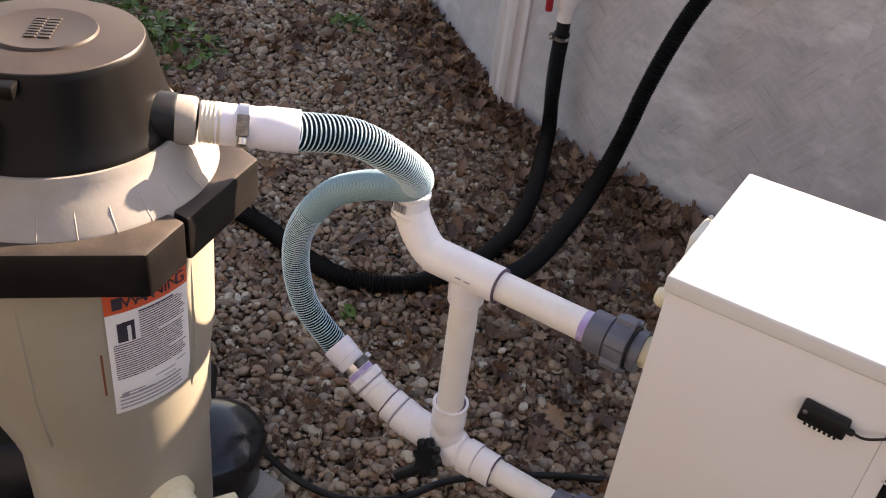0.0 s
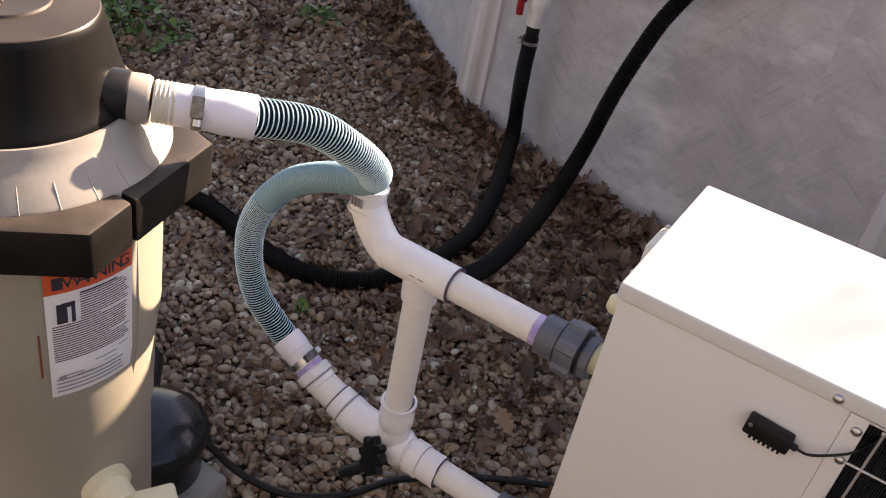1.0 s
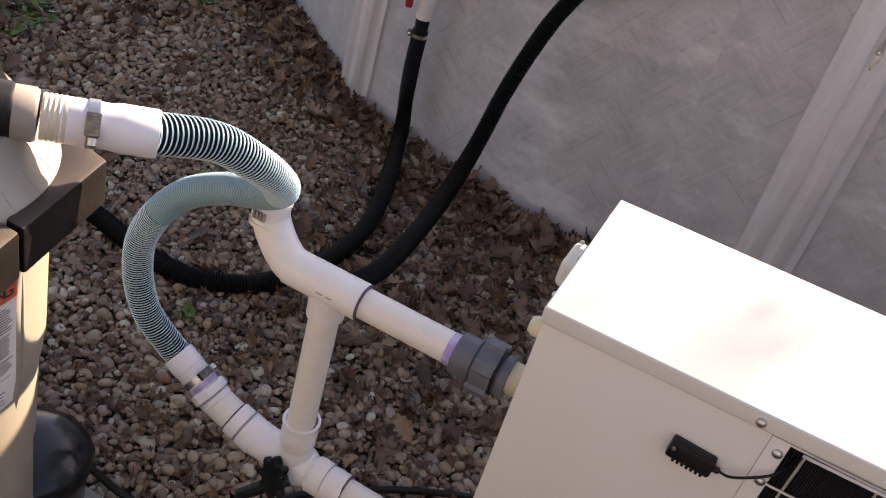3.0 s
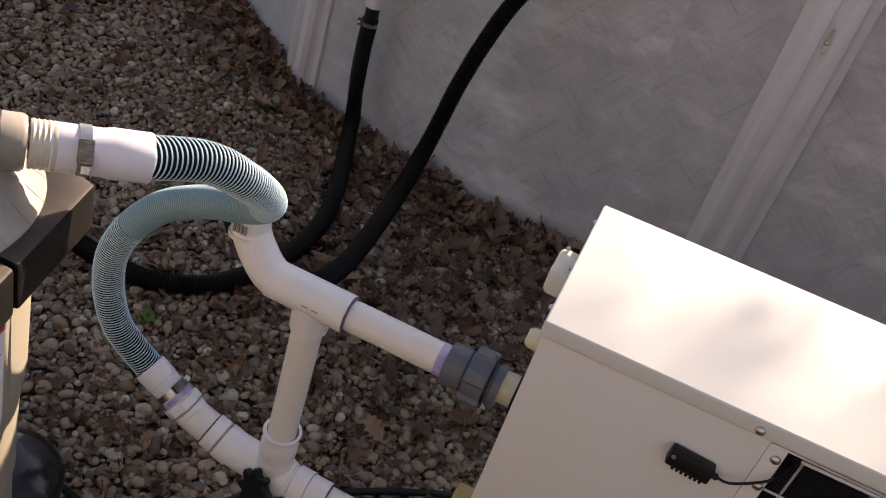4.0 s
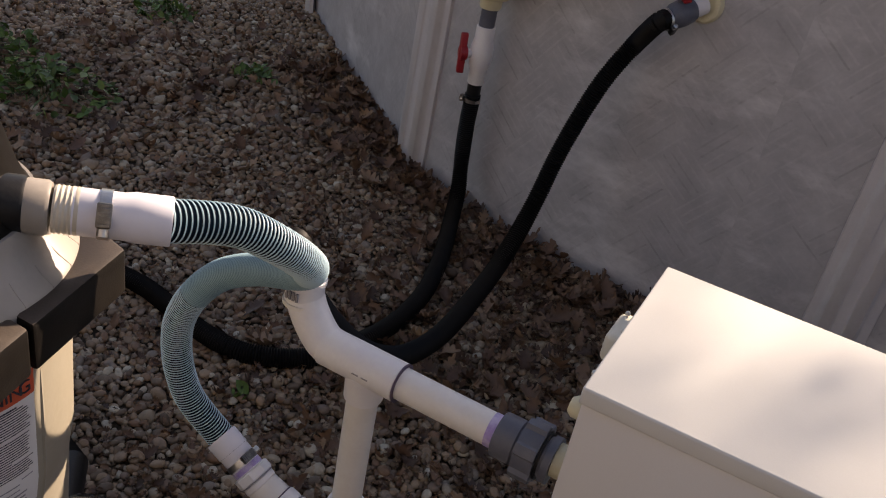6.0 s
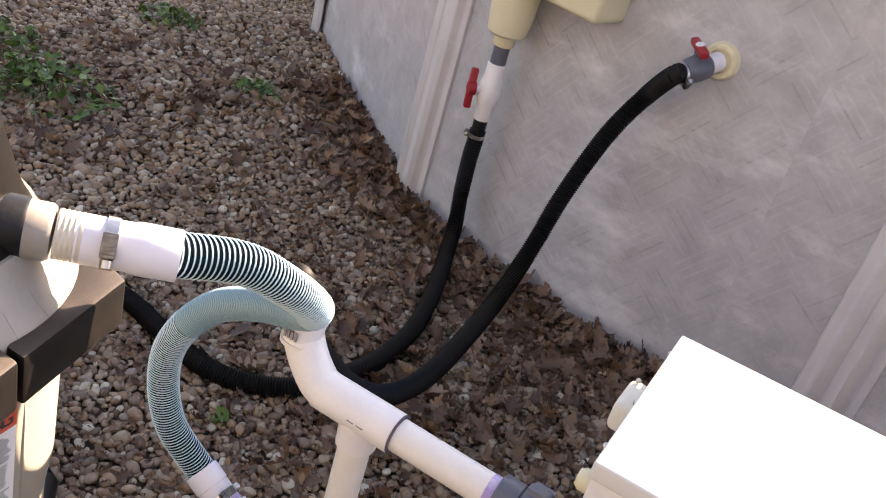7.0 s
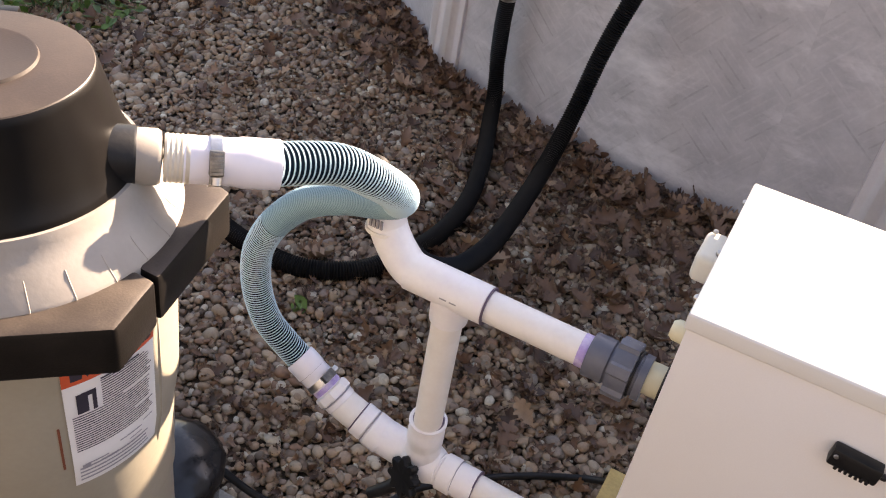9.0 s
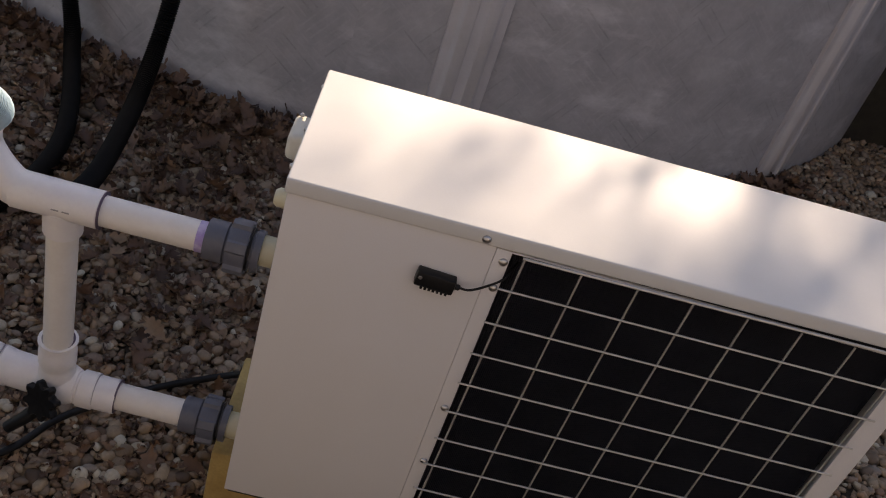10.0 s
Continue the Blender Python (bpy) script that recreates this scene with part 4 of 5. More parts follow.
    label = part("warning_label", wrap(L0, L1, Z0, Z1, 0.0014, n=16, k=12), PAPER, f, "white warning label with an orange-red header")
    part("label_header", wrap(L0, L1, Z1 - 0.034, Z1, 0.0020, n=16), LABEL_RED, label, "orange-red header strip")
    rng = random.Random(3)
    for i in range(27):
        z = Z1 - 0.044 - i * 0.0037
        part("print_line", wrap(L0 + (13 if i < 11 else 2), L1 - 2 - rng.uniform(0, 3 if i % 5 else 14), z, z + 0.0015, 0.0020, n=10, k=2), INK, label)
    part("print_line", wrap(L0 + 13, L1 - 8, Z1 - 0.041, Z1 - 0.0385, 0.0022, n=10, k=2), INK, label)
    for i in range(4):
        z = Z0 + 0.008 + i * 0.0075
        part("print_line", wrap(L0 + 2, L1 - 3 - rng.uniform(0, 4), z, z + 0.0030, 0.0020, n=10, k=2), GREY_INK, label)
    # picture panel as plain shapes
    part("picture_block", wrap(L0 + 4, L0 + 8, Z1 - 0.080, Z1 - 0.050, 0.0022, n=4, k=3), INK, label)
    part("picture_block", wrap(L0 + 6, L0 + 11, Z1 - 0.056, Z1 - 0.049, 0.0024, n=4, k=2), INK, label)
    part("picture_block", wrap(L0 + 9.5, L0 + 11, Z1 - 0.081, Z1 - 0.055, 0.0022, n=3, k=2), INK, label)
    for b, w2, z, h in ((4, 9, 0.652, 0.002), (10, 7, 0.648, 0.0018), (18, 10, 0.662, 0.002), (22, 6, 0.654, 0.0016), (3, 3, 0.645, 0.008), (29, 5, 0.668, 0.0018)):
        part("drawing_line", wrap(L0 + b, L0 + b + w2, z, z + h, 0.0021, n=5, k=2), GREY_INK, label)
    # the heading, wrapped letters
    for k, ch in enumerate("WARNING"):
        cu = bpy.data.curves.new("letter", "FONT")
        cu.body, cu.size, cu.extrude, cu.align_x = ch, 0.024, 0.0003, "CENTER"
        tmp = bpy.data.objects.new("letter", cu)
        me = bpy.data.meshes.new_from_object(tmp)
        bpy.data.objects.remove(tmp)
        bpy.data.curves.remove(cu)
        b = L0 + 10.5 + k * 3.7
        a = radians(b)
        me.transform(Matrix.Translation((FC.x + 0.1793 * math.cos(a), FC.y + 0.1793 * math.sin(a), Z1 - 0.027)) @ pose(0, 0, 0, 90, 0, b + 90))
        me.materials.append(INK)
        ob = new("letter", me)
        ob.parent = label
    bm = wrap(L0 + 3, L0 + 7, Z1 - 0.028, Z1 - 0.010, 0.0024, n=3, k=2)
    part("warning_sign", bm, INK, label)
    part("scratch", wrap(L0 - 3.5, L0 - 2.6, 0.655, 0.725, 0.0008, n=2, k=6), surface("rust_scratch", (0.20, 0.06, 0.03), 0.7), f, "rusty scratch")
    # drain valve
    dw = Vector((math.cos(radians(-10)), math.sin(radians(-10)), -0.1)).normalized()
    d0 = FC + Vector((0.0185, 0.0118, 0.405)) + dw * 0.128
    drain = part("drain_valve", lathe([(0, 0), (0.036, 0), (0.036, 0.016), (0.028, 0.020), (0.026, 0.045), (0.020, 0.052), (0, 0.054)], d0, dw, 28), CREAM, f, "cream drain valve")
    bm = box((-0.020, -0.014, -0.010), (0.075, 0.014, 0.010), 0.006, 3)
    for v in bm.verts:
        v.co.y *= 1 + max(0, v.co.x) * 4
    bm.transform(Matrix.Translation(d0 + dw * 0.052) @ pose(0, 0, 0, 0, 0, 58))
    part("valve_handle", bm, CREAM, drain)
    return p0, pw


port_at, port_way = build_filter()

slab = tagged(part("concrete_slab", box((-1.24, -0.80, -0.03), (-0.602, -0.022, 0.05), 0.012, 3), CONCRETE), "rough grey concrete slab under the filter and pump", "slab")


def build_pump():
    p = thing("pool_pump", "black pool pump with a glossy strainer pot", "pump", at=(-0.78, -0.12, 0.05))
    c = Vector((-0.728, -0.105, 0))
    part("strainer_pot", lathe([(0, 0.05), (0.085, 0.05), (0.095, 0.06), (0.098, 0.11), (0.101, 0.14), (0.107, 0.145), (0.107, 0.165), (0.098, 0.178), (0.072, 0.196), (0.035, 0.205), (0, 0.206)], c, (0, 0, 1), 56, wobble=lambda k, i: 0.003 if i % 7 == 0 and 5 <= k <= 7 else 0), GLOSSY_BLACK, p)
    w = Vector((-0.26, -0.30, 0)).normalized()
    part("volute", lathe([(0, 0.09), (0.085, 0.09), (0.092, 0.10), (0.092, 0.16), (0.08, 0.17), (0, 0.17)], c + Vector((0, 0, 0.15)), w, 48), GLOSSY_BLACK, p)
    part("motor", lathe([(0, 0.165), (0.07, 0.165), (0.074, 0.18), (0.074, 0.38), (0.06, 0.40), (0, 0.40)], c + Vector((0, 0, 0.17)), w, 48), BLACK, p)
    part("base_plate", box((-1.10, -0.50, 0.05), (-0.70, -0.09, 0.075), 0.006), BLACK, p)
    bm = bmesh.new()
    bmesh.ops.create_icosphere(bm, subdivisions=4, radius=1)
    for v in bm.verts:
        q = v.co.normalized()
        fold = 1 + 0.06 * math.sin(7 * math.atan2(q.y, q.x) + 3 * q.z) + 0.07 * noise.noise(q * 2.3)
        v.co = Vector((-1.06 + 0.17 * q.x * fold, -0.34 + 0.24 * q.y * fold, 0.075 + 0.27 * max(q.z, 0.0) * fold))
    part("motor_cover", bm, BLACK, p, "black creased cover over the motor")
    part("inlet", pipe((-0.80, -0.06, 0.16), (-0.88, 0.03, 0.15), 0.03), BLACK, p)


build_pump()

# ---- hoses ----
HOSE_R = 0.0249


def build_teal_hose():
    h = thing("striped_hose", "teal and white ribbed filter hose looping down to the valve", "hose", at=(-0.5, 0.0, 0.6))
    a = port_at + port_way * 0.190
    # upper cuff: narrow collar, then wide sleeve
    cuff = part("upper_cuff", lathe([(0, 0), (0.0250, 0), (0.0256, 0.002), (0.0256, 0.052), (0.0274, 0.062), (0.0274, 0.100), (0.0266, 0.102), (0, 0.102)], a, port_way, 40), CUFF, h, "white hose cuff")
    worm_clamp(h, a + port_way * 0.034, port_way, 0.0258, (0.62, -0.75, 0.55))
    b = a + port_way * 0.100
    e = inlet_end
    low = part("lower_cuff", lathe([(0, 0), (0.0270, 0), (0.0275, 0.002), (0.0275, 0.030), (0.0288, 0.033), (0.0288, 0.062), (0.0275, 0.064), (0, 0.064)], e, inlet_way, 40), CUFF, h, "white hose cuff")
    part("cuff_seam", lathe([(0.0270, 0), (0.0281, 0), (0.0281, 0.0012), (0.0270, 0.0012), (0.0270, 0)], e + inlet_way * 0.031, inlet_way, 40, closed=True), GREY_INK, low)
    worm_clamp(h, e + inlet_way * 0.008, inlet_way, 0.0276, (0.3, -0.2, 1.0))
    f = e + inlet_way * 0.062
    mid = [(-0.420, -0.113, 0.936), (-0.398, -0.055, 0.893), (-0.392, -0.003, 0.846), (-0.406, 0.034, 0.808), (-0.446, 0.056, 0.774), (-0.512, 0.066, 0.744), (-0.577, 0.066, 0.704), (-0.624, 0.062, 0.648), (-0.652, 0.060, 0.588), (-0.660, 0.062, 0.53), (-0.656, 0.068, 0.47), (-0.641, 0.080, 0.41)]
    way = curve_points([b - port_way * 0.012] + mid + [f + inlet_way * 0.012, f - inlet_way * 0.004], 0.002)
    # the ribs stand apart where the hose runs straight and close up in the tight bend
    total, at, rings, slots = len(way) - 1, 0.0, [], []
    share = [0.0, 0.10, 0.22, 0.34, 0.46, 0.58, 0.75, 0.90, 1.0]
    pitch = [0.0070, 0.0063, 0.0050, 0.0038, 0.0032, 0.0037, 0.0050, 0.0058, 0.0060]
    while at < total * 0.002 - 0.008:
        gap = float(np.interp(at / (total * 0.002), share, pitch))
        groove = gap - 0.0019
        deep = min(0.0024, groove * 0.8)
        # bend ribs carry their shade as a darker teal; groove floors there are paler
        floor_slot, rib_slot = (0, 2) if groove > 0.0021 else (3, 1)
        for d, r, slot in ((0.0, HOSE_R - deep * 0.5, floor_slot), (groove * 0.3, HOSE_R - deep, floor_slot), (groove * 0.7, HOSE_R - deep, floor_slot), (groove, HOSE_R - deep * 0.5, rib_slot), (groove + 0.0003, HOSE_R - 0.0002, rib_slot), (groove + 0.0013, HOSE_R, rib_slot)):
            q = (at + d) / 0.002
            k = min(int(q), total - 1)
            rings.append((way[k].lerp(way[k + 1], q - k), r))
            slots.append(slot)
        at += gap
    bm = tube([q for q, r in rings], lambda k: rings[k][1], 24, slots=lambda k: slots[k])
    part("ribbed_tube", bm, [TEAL_GROOVE, TEAL_BEND, TEAL_RIB, TEAL_MID], h, "teal tube with white ribs")
    return h


build_teal_hose()


def corrugated(points, r, step=0.0070):
    pts = curve_points(points, step / 2)
    return tube(pts, lambda k: r if k % 2 else r - 0.0040, 18)


def build_skimmer_line():
    s = thing("skimmer", "cream pool skimmer housing on the wall with its funnel", "skimmer", at=on_pool(-17, 0.05, 0.9))
    bm = box((-0.15, -0.13, 0.885), (0.16, 0.012, 1.16), 0.018, 3)
    bm.transform(Matrix.Translation(on_pool(-16.0, 0, 0)) @ pose(0, 0, 0, 0, 0, -16.0))
    part("housing", bm, CREAM, s)
    c = Vector((-0.932, 1.664, -0.003))
    part("funnel", lathe([(0, 0.735), (0.050, 0.735), (0.058, 0.742), (0.066, 0.80), (0.070, 0.90), (0.072, 0.98), (0, 0.98)], c, (0, 0, 1), 40), CREAM, s)
    part("neck", lathe([(0, 0.700), (0.030, 0.700), (0.033, 0.705), (0.034, 0.737), (0, 0.737)], c, (0, 0, 1), 32), CREAM, s)
    part("nipple", lathe([(0, 0.64), (0.024, 0.64), (0.024, 0.702), (0, 0.702)], c, (0, 0, 1), 32), UNION, s, "grey threaded nipple")
    v = thing("ball_valve", "white ball valve with a red handle below the skimmer", "valve", at=c + Vector((0, 0, 0.52)))
    part("body", lathe([(0, 0.460), (0.024, 0.460), (0.026, 0.463), (0.026, 0.505), (0.030, 0.512), (0.036, 0.54), (0.036, 0.575), (0.030, 0.600), (0.029, 0.604), (0.029, 0.642), (0.027, 0.644), (0, 0.644)], c, (0, 0, 1), 36), PVC_FIT, v)
    hw = Vector((-0.72, -0.69, 0)).normalized()
    part("stem", pipe(c + Vector((0, 0, 0.555)), c + Vector((0, 0, 0.555)) + hw * 0.055, 0.014, 20), PVC_FIT, v)
    bm = box((-0.009, -0.011, -0.062), (0.009, 0.011, 0.062), 0.005, 3)
    lathe([(0, -0.012), (0.022, -0.012), (0.022, 0.008), (0, 0.010)], (0, 0, 0), (0, -1, 0), 24, bm)
    bm.transform(Matrix.Translation(c + Vector((0, 0, 0.555)) + hw * 0.060) @ pose(0, 0, 0, 0, -6, -46))
    part("handle", bm, RED, v, "red plastic handle")
    h = thing("suction_hose", "black corrugated hose from the skimmer across the gravel", "hose", at=(-0.8, 1.0, 0.03))
    part("barb", lathe([(0, 0.405), (0.022, 0.405), (0.022, 0.460), (0, 0.460)], c, (0, 0, 1), 24), BLACK, h)
    worm_clamp(h, c + Vector((0, 0, 0.405)), (0, 0, 1), 0.0255, (-0.9, -0.3, 0))
    pts = [c + Vector((0, 0, 0.425)), c + Vector((0, 0, 0.385)), (-0.934, 1.667, 0.31), (-0.930, 1.672, 0.19), (-0.900, 1.625, 0.105), (-0.862, 1.53, 0.055), (-0.815, 1.41, 0.036), (-0.770, 1.28, 0.030), (-0.733, 1.14, 0.030), (-0.720, 1.00, 0.030), (-0.735, 0.87, 0.030), (-0.780, 0.74, 0.030), (-0.835, 0.665, 0.030), (-0.95, 0.602, 0.030), (-1.10, 0.605, 0.030), (-1.32, 0.645, 0.032), (-1.50, 0.60, 0.032), (-1.50, 0.40, 0.04), (-1.25, 0.16, 0.12), (-0.88, 0.03, 0.15)]
    part("corrugated_tube", corrugated(pts, 0.0262), BLACK_RUBBER, h)


build_skimmer_line()


def build_return_line():
    at = on_pool(-5.9, 0, 0.905)
    out = (at - Vector((POOL_C.x, POOL_C.y, 0.905))).normalized()
    r = thing("return_fitting", "cream return fitting with a grey red-handled valve on the pool wall", "valve", at=at)
    part("flange", lathe([(0, -0.004), (0.050, -0.004), (0.050, 0.008), (0.044, 0.016), (0.032, 0.018), (0.032, 0.010), (0, 0.010)], at, out, 40), CREAM, r)
    for k in range(8):
        a = 2 * math.pi * k / 8
        q = Vector((0.040 * math.cos(a), 0.040 * math.sin(a), 0))
        bm = box((-0.003, -0.008, -0.001), (0.003, 0.008, 0.005), 0.001)
        bm.transform(Matrix.Translation(at + out * 0.014) @ basis(out) @ Matrix.Translation(q) @ pose(0, 0, 0, 0, 0, math.degrees(a)))
        part("flange_lug", bm, CREAM, r)
    way = (out + Vector((-0.55, 0, -0.42))).normalized()
    s = at + out * 0.012
    part("nozzle", pipe(s, s + way * 0.045, 0.026), PVC_FIT, r)
    body = part("valve_body", lathe([(0, 0.040), (0.030, 0.040), (0.033, 0.048), (0.035, 0.070), (0.033, 0.095), (0.028, 0.104), (0.025, 0.108), (0.025, 0.130), (0, 0.130)], s, way, 36), UNION, r, "grey ball valve body")
    hv = (Vector((0, 0, 1)) - way * way.z).normalized()
    part("stem", pipe(s + way * 0.07, s + way * 0.07 + hv * 0.052, 0.013, 20), UNION, body)
    bm = box((-0.011, -0.045, 0.0), (0.011, 0.045, 0.020), 0.005, 3)
    bm.transform(Matrix.Translation(s + way * 0.07 + hv * 0.046) @ basis(hv) @ pose(0, 0, 0, 0, 0, 70))
    part("handle", bm, RED, body, "red handle with a white cap")
    part("handle_cap", lathe([(0, 0), (0.012, 0), (0.010, 0.003), (0, 0.003)], s + way * 0.07 + hv * 0.0655, hv, 20), PVC_FIT, body)
    e = s + way * 0.115
    h = thing("return_hose", "black corrugated hose sagging from the pool wall to the pipework", "hose", at=(-0.6, 1.0, 0.03))
    worm_clamp(h, e + way * 0.005, way, 0.0275, (0.4, -0.6, -0.6))
    pts = [e, e + way * 0.03, (-0.447, 1.550, 0.770), (-0.494, 1.520, 0.665), (-0.528, 1.492, 0.545), (-0.552, 1.453, 0.42), (-0.562, 1.410, 0.315), (-0.566, 1.34, 0.232), (-0.564, 1.22, 0.165), (-0.555, 1.06, 0.140), (-0.546, 0.90, 0.135), (-0.545, 0.77, 0.155), (-0.548, 0.64, 0.205), (-0.555, 0.50, 0.305), (-0.558, 0.36, 0.455), (-0.546, 0.235, 0.615), (-0.518, 0.155, 0.735), (-0.487, 0.115, 0.770), (-0.463, 0.107, 0.755), (-0.457, 0.106, 0.728)]
    part("corrugated_tube", corrugated(pts, 0.0262), BLACK_RUBBER, h)


build_return_line()


def build_cable():
    c = thing("power_cable", "black power cable on the gravel with a metal end fitting", "cable", at=(-0.3, 0.28, 0.02))
    pts = [(-0.68, -0.02, 0.10), (-0.60, 0.01, 0.03), (-0.50, 0.04, 0.020), (-0.415, 0.115, 0.020), (-0.358, 0.215, 0.022), (-0.225, 0.335, 0.024), (-0.110, 0.405, 0.030), (-0.045, 0.400, 0.07), (-0.012, 0.36, 0.13)]
    part("sheath", tube(curve_points(pts, 0.01), 0.0075, 12), BLACK, c)
    part("end_fitting", lathe([(0, 0), (0.011, 0), (0.011, 0.012), (0.014, 0.013), (0.014, 0.024), (0, 0.024)], (-0.02, 0.37, 0.12), (0.5, -0.6, 0.6), 18), STEEL, c, "metal cable fitting")


build_cable()


# ---- leaves ----
def oak_leaf(length, rng):
    """A lobed, curled leaf with its stalk, lying along x."""
    n, verts, faces = 15, [], []
    curl, twist, cup = rng.uniform(-0.8, 2.2), rng.uniform(-1.4, 1.4), rng.uniform(0.3, 2.4)
    for i in range(n):
        t = i / (n - 1)
        w = length * 0.30 * math.sin(math.pi * min(t * 0.96 + 0.06, 1)) ** 0.8 * (0.62 + 0.5 * (i % 3 != 0) * (0.8 + 0.4 * rng.random()))
        x = length * t
        if i == n - 1:
            w *= 0.3
        z = curl * length * (t - 0.5) ** 2
        roll = twist * (t - 0.5)
        for s in (-1, -0.5, 0, 0.5, 1):
            zz = cup * 0.35 * (s * w) ** 2 / (length * 0.3) + math.sin(t * 9 + s * 2) * length * 0.012
            y = s * w + (0 if s == 0 else 0.05 * length * (1 if i % 3 else -1) * 0.2)
            shift = 0.10 * length * abs(s) * (1 if i % 3 else 0.3)
            verts.append((x + shift, y * math.cos(roll) - zz * math.sin(roll), z + zz * math.cos(roll) + y * math.sin(roll)))
    for i in range(n - 1):
        for j in range(4):
            a = i * 5 + j
            faces.append((a, a + 1, a + 6, a + 5))
    k = len(verts)
    verts += [(0.0, -0.0012, 0.0), (0.0, 0.0012, 0.0), (-length * 0.22, 0.0008, 0.004), (-length * 0.22, -0.0008, 0.004)]
    faces.append((k, k + 1, k + 2, k + 3))
    return verts, faces


def leaf_site(rng):
    """Leaves gather along the pool's foot and between the hoses and the heat pump."""
    pick = rng.random()
    if pick < 0.60:
        b = rng.uniform(-48, 42)
        q = on_pool(b, abs(rng.gauss(0, 0.16)) + 0.01, 0)
    elif pick < 0.79:
        q = Vector((rng.gauss(-0.45, 0.30), rng.gauss(1.10, 0.36), 0))
    elif pick < 0.92:
        q = Vector((rng.gauss(-2.45, 0.40), rng.gauss(1.45, 0.45), 0))
    else:
        q = Vector((rng.uniform(-2.6, 0.3), rng.uniform(-0.1, 3.0), 0))
    return q.x, q.y


def scatter_leaves(count, rng):
    out = []
    while len(out) < count:
        x, y = leaf_site(rng)
        if inside_pool(x, y, 0.015) or not -3.4 < x < 2.4 or y < 0.05:
            continue
        if -1.3 < x < -0.55 and y < 0.05 or -0.05 < x < 0.98 and y < 0.38:
            continue
        out.append((x, y, ground_height(x, y) + rng.uniform(0.008, 0.020)))
    return out


LR = random.Random(11)
leaf_meshes = []
for k in range(10):
    vs, fs = oak_leaf(LR.uniform(0.055, 0.095), LR)
    me = bpy.data.meshes.new("fallen_leaf")
    me.from_pydata(vs, [], fs)
    me.shade_smooth()
    me.materials.append(LEAF)
    leaf_meshes.append(me)
for x, y, z in scatter_leaves(260, LR):
    ob = new("fallen_leaf", leaf_meshes[LR.randrange(10)])
    ob.matrix_world = pose(x, y, z, LR.gauss(0, 22), LR.gauss(0, 22), LR.uniform(0, 360))
    tagged(ob, "dry brown curled oak leaf on the gravel", "leaf", group="fallen oak leaves")
verts, faces = [], []
for x, y, z in scatter_leaves(3000, LR):
    vs, fs = oak_leaf(LR.uniform(0.025, 0.075), LR)
    m = pose(x, y, z - 0.006, LR.gauss(0, 24), LR.gauss(0, 24), LR.uniform(0, 360))
    k = len(verts)
    verts += [tuple(m @ Vector(v)) for v in vs]
    faces += [tuple(i + k for i in f) for f in fs]
for k in range(4600):
    x, y = (LR.uniform(-1.7, 0.3), LR.uniform(0.0, 1.6)) if k < 3600 else (LR.uniform(-0.95, 0.0), LR.uniform(-0.05, 0.85))
    if inside_pool(x, y, 0.015) or -0.06 < x < 0.98 and y < 0.36 or -1.3 < x < -0.58 and y < 0.0:
        continue
    vs, fs = oak_leaf(LR.uniform(0.012, 0.030), LR)
    m = pose(x, y, ground_height(x, y) + LR.uniform(0.002, 0.012), LR.gauss(0, 30), LR.gauss(0, 30), LR.uniform(0, 360))
    k0 = len(verts)
    verts += [tuple(m @ Vector(v)) for v in vs]
    faces += [tuple(i + k0 for i in f) for f in fs]
me = bpy.data.meshes.new("leaf_litter")
me.from_pydata(verts, [], faces)
me.shade_smooth()
me.materials.append(LEAVES)
tagged(new("leaf_litter", me), "brown oak leaf litter gathered along the pool's foot", "leaf litter", kind="stuff")


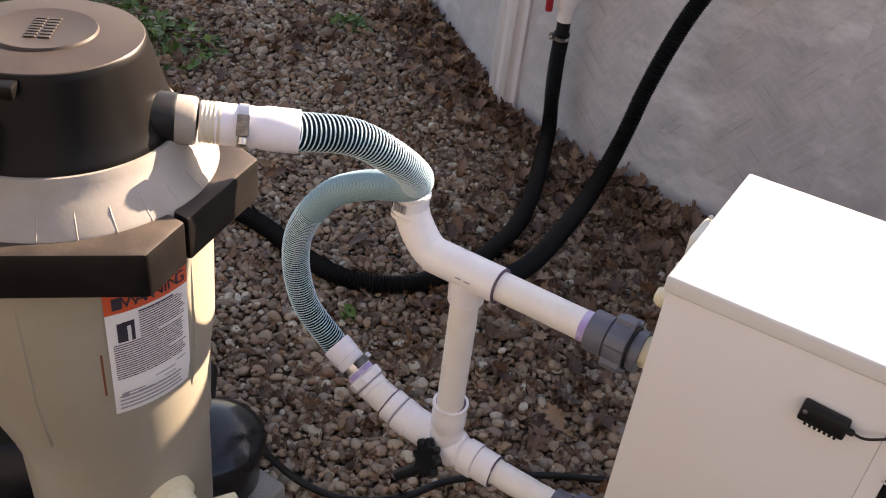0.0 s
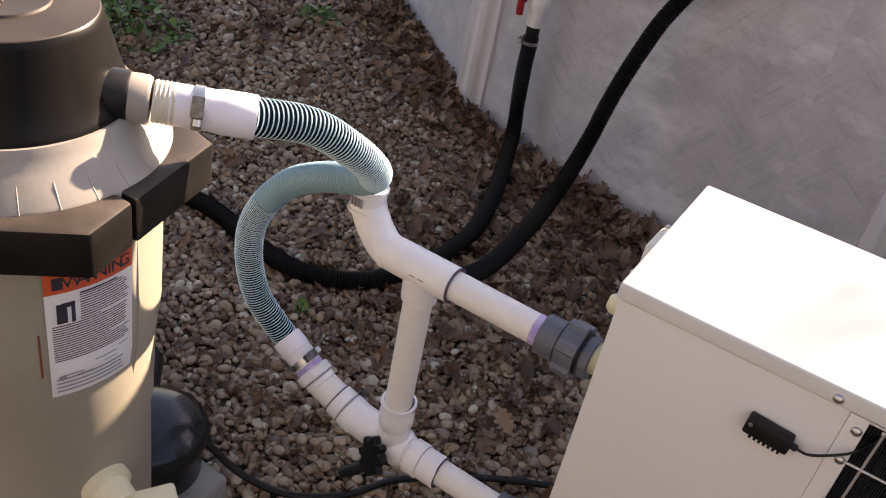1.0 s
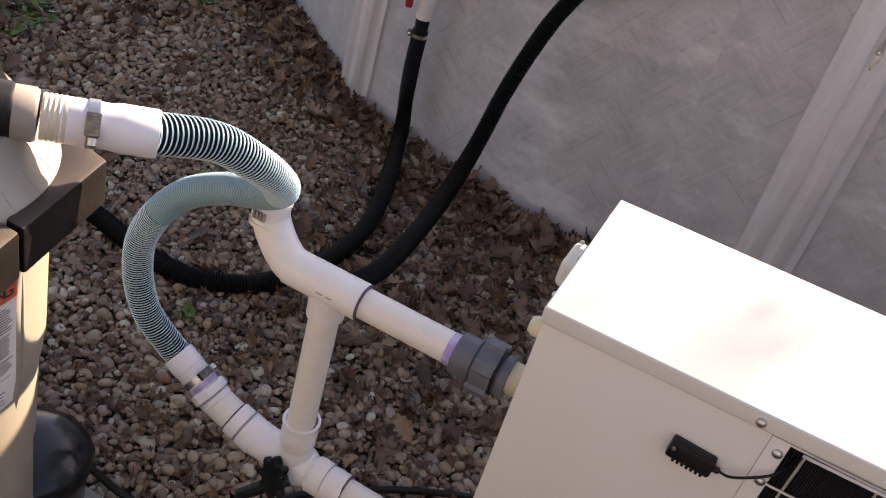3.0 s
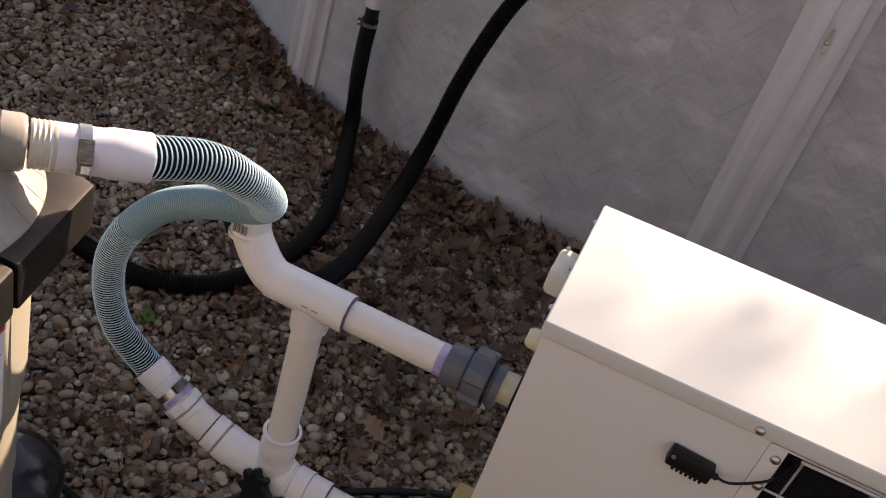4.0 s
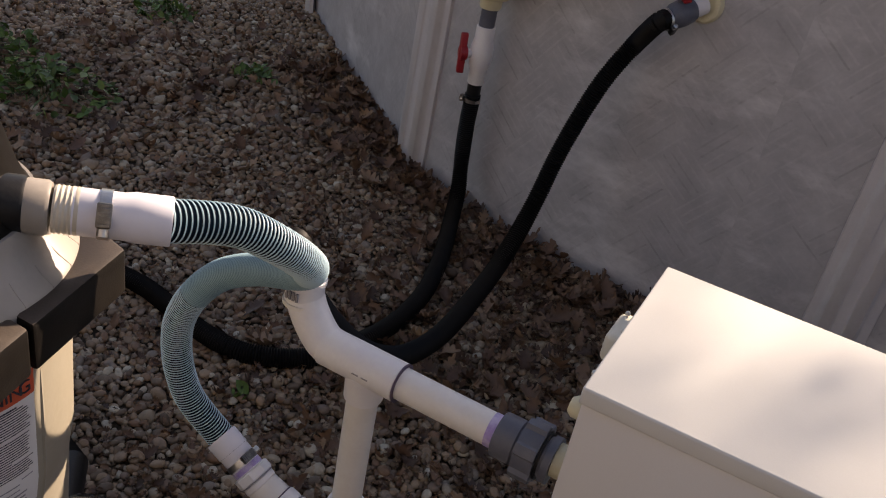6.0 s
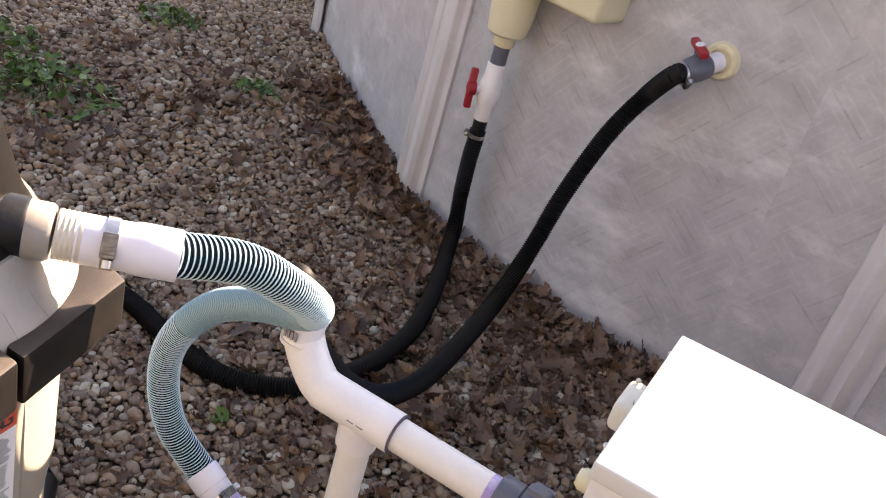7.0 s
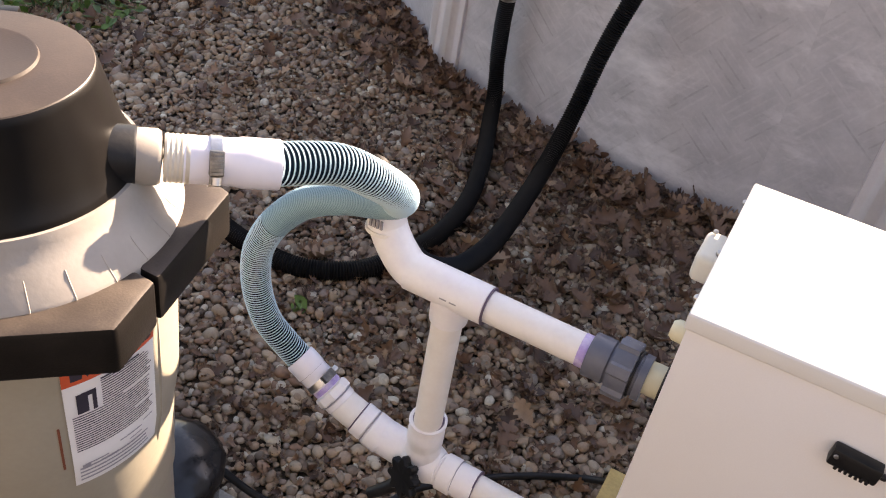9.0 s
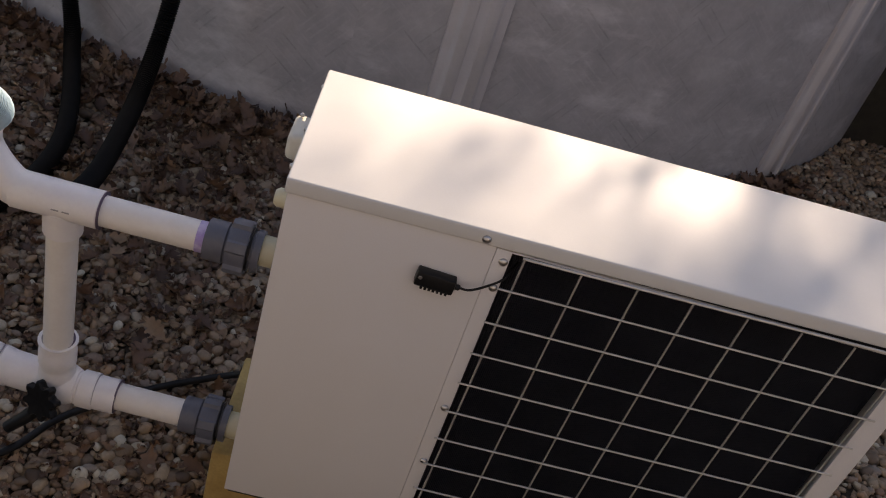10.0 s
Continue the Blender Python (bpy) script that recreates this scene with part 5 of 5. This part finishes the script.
def leafy_plant(x, y, spread, height, count, rng, label):
    p = thing("ground_plant", label, "plant", at=(x, y, 0))
    bm = bmesh.new()
    verts, faces = [], []
    for k in range(count):
        a, r = rng.uniform(0, 6.28), spread * rng.random() ** 0.6
        q = Vector((x + r * math.cos(a), y + r * math.sin(a) * 0.8, 0.015 + height * rng.random() * (1 - (r / spread) ** 2 * 0.7)))
        s = rng.uniform(0.008, 0.024)
        m = pose(*q, rng.gauss(0, 35), rng.gauss(0, 35), rng.uniform(0, 360))
        i0 = len(verts)
        verts += [tuple(m @ Vector(v)) for v in ((-s, 0, 0), (-0.2 * s, -0.6 * s, 0.1 * s), (0.5 * s, -0.5 * s, 0.05 * s), (1.1 * s, 0, -0.2 * s), (0.5 * s, 0.5 * s, 0.05 * s), (-0.2 * s, 0.6 * s, 0.1 * s))]
        faces += [(i0, i0 + 1, i0 + 2, i0 + 3), (i0, i0 + 3, i0 + 4, i0 + 5)]
        if k % 6 == 0:
            tube([Vector((x + 0.5 * (q.x - x), y + 0.5 * (q.y - y), -0.01)), (Vector((x, y, 0)) + q) / 2 + Vector((0, 0, 0.02)), q], 0.0018, 5, bm)
    tagged(part("stem", bm, surface("green_stem", (0.07, 0.09, 0.03), 0.6), p), kind="stuff")
    me = bpy.data.meshes.new("foliage")
    me.from_pydata(verts, [], faces)
    me.shade_smooth()
    me.materials.append(GREENS)
    ob = new("foliage", me)
    ob.parent = p
    ob.matrix_parent_inverse = Matrix.Translation(p.location).inverted()


PR = random.Random(8)
leafy_plant(-2.85, 1.25, 0.42, 0.09, 520, PR, "low green ground-cover plant among fallen leaves")
leafy_plant(-2.40, 1.32, 0.26, 0.07, 200, PR, "low green ground-cover plant among fallen leaves")
leafy_plant(-2.75, 2.25, 0.16, 0.05, 120, PR, "small green weed in the gravel")
leafy_plant(-2.05, 2.02, 0.10, 0.03, 50, PR, "small green weed in the gravel")
leafy_plant(-0.86, 0.50, 0.025, 0.02, 6, PR, "tiny green sprig in the gravel")

# ---- single pebbles nearest the path ----
pebble_meshes = []
v0, f0 = pebble_base(2)
for k in range(9):
    s = RNG.uniform(0.010, 0.015)
    lump = 1 + 0.15 * np.sin(v0 @ np.array([RNG.uniform(-2.5, 2.5) for _ in range(3)]) + RNG.uniform(0, 6))
    q = v0 * lump[:, None] * np.array([s * 1.25, s * 0.95, s * 0.65])
    me = bpy.data.meshes.new("pebble")
    me.from_pydata([tuple(p) for p in q], [], [tuple(int(i) for i in f) for f in f0])
    me.shade_smooth()
    me.materials.append(STONE)
    pebble_meshes.append(me)
for k in range(280):
    x, y = RNG.uniform(-0.95, -0.08), RNG.uniform(-0.02, 0.85)
    ob = new("pebble", pebble_meshes[RNG.randrange(9)])
    ob.parent = ground
    ob.matrix_world = pose(x, y, ground_height(x, y) + 0.008, RNG.gauss(0, 15), RNG.gauss(0, 15), RNG.uniform(0, 360))
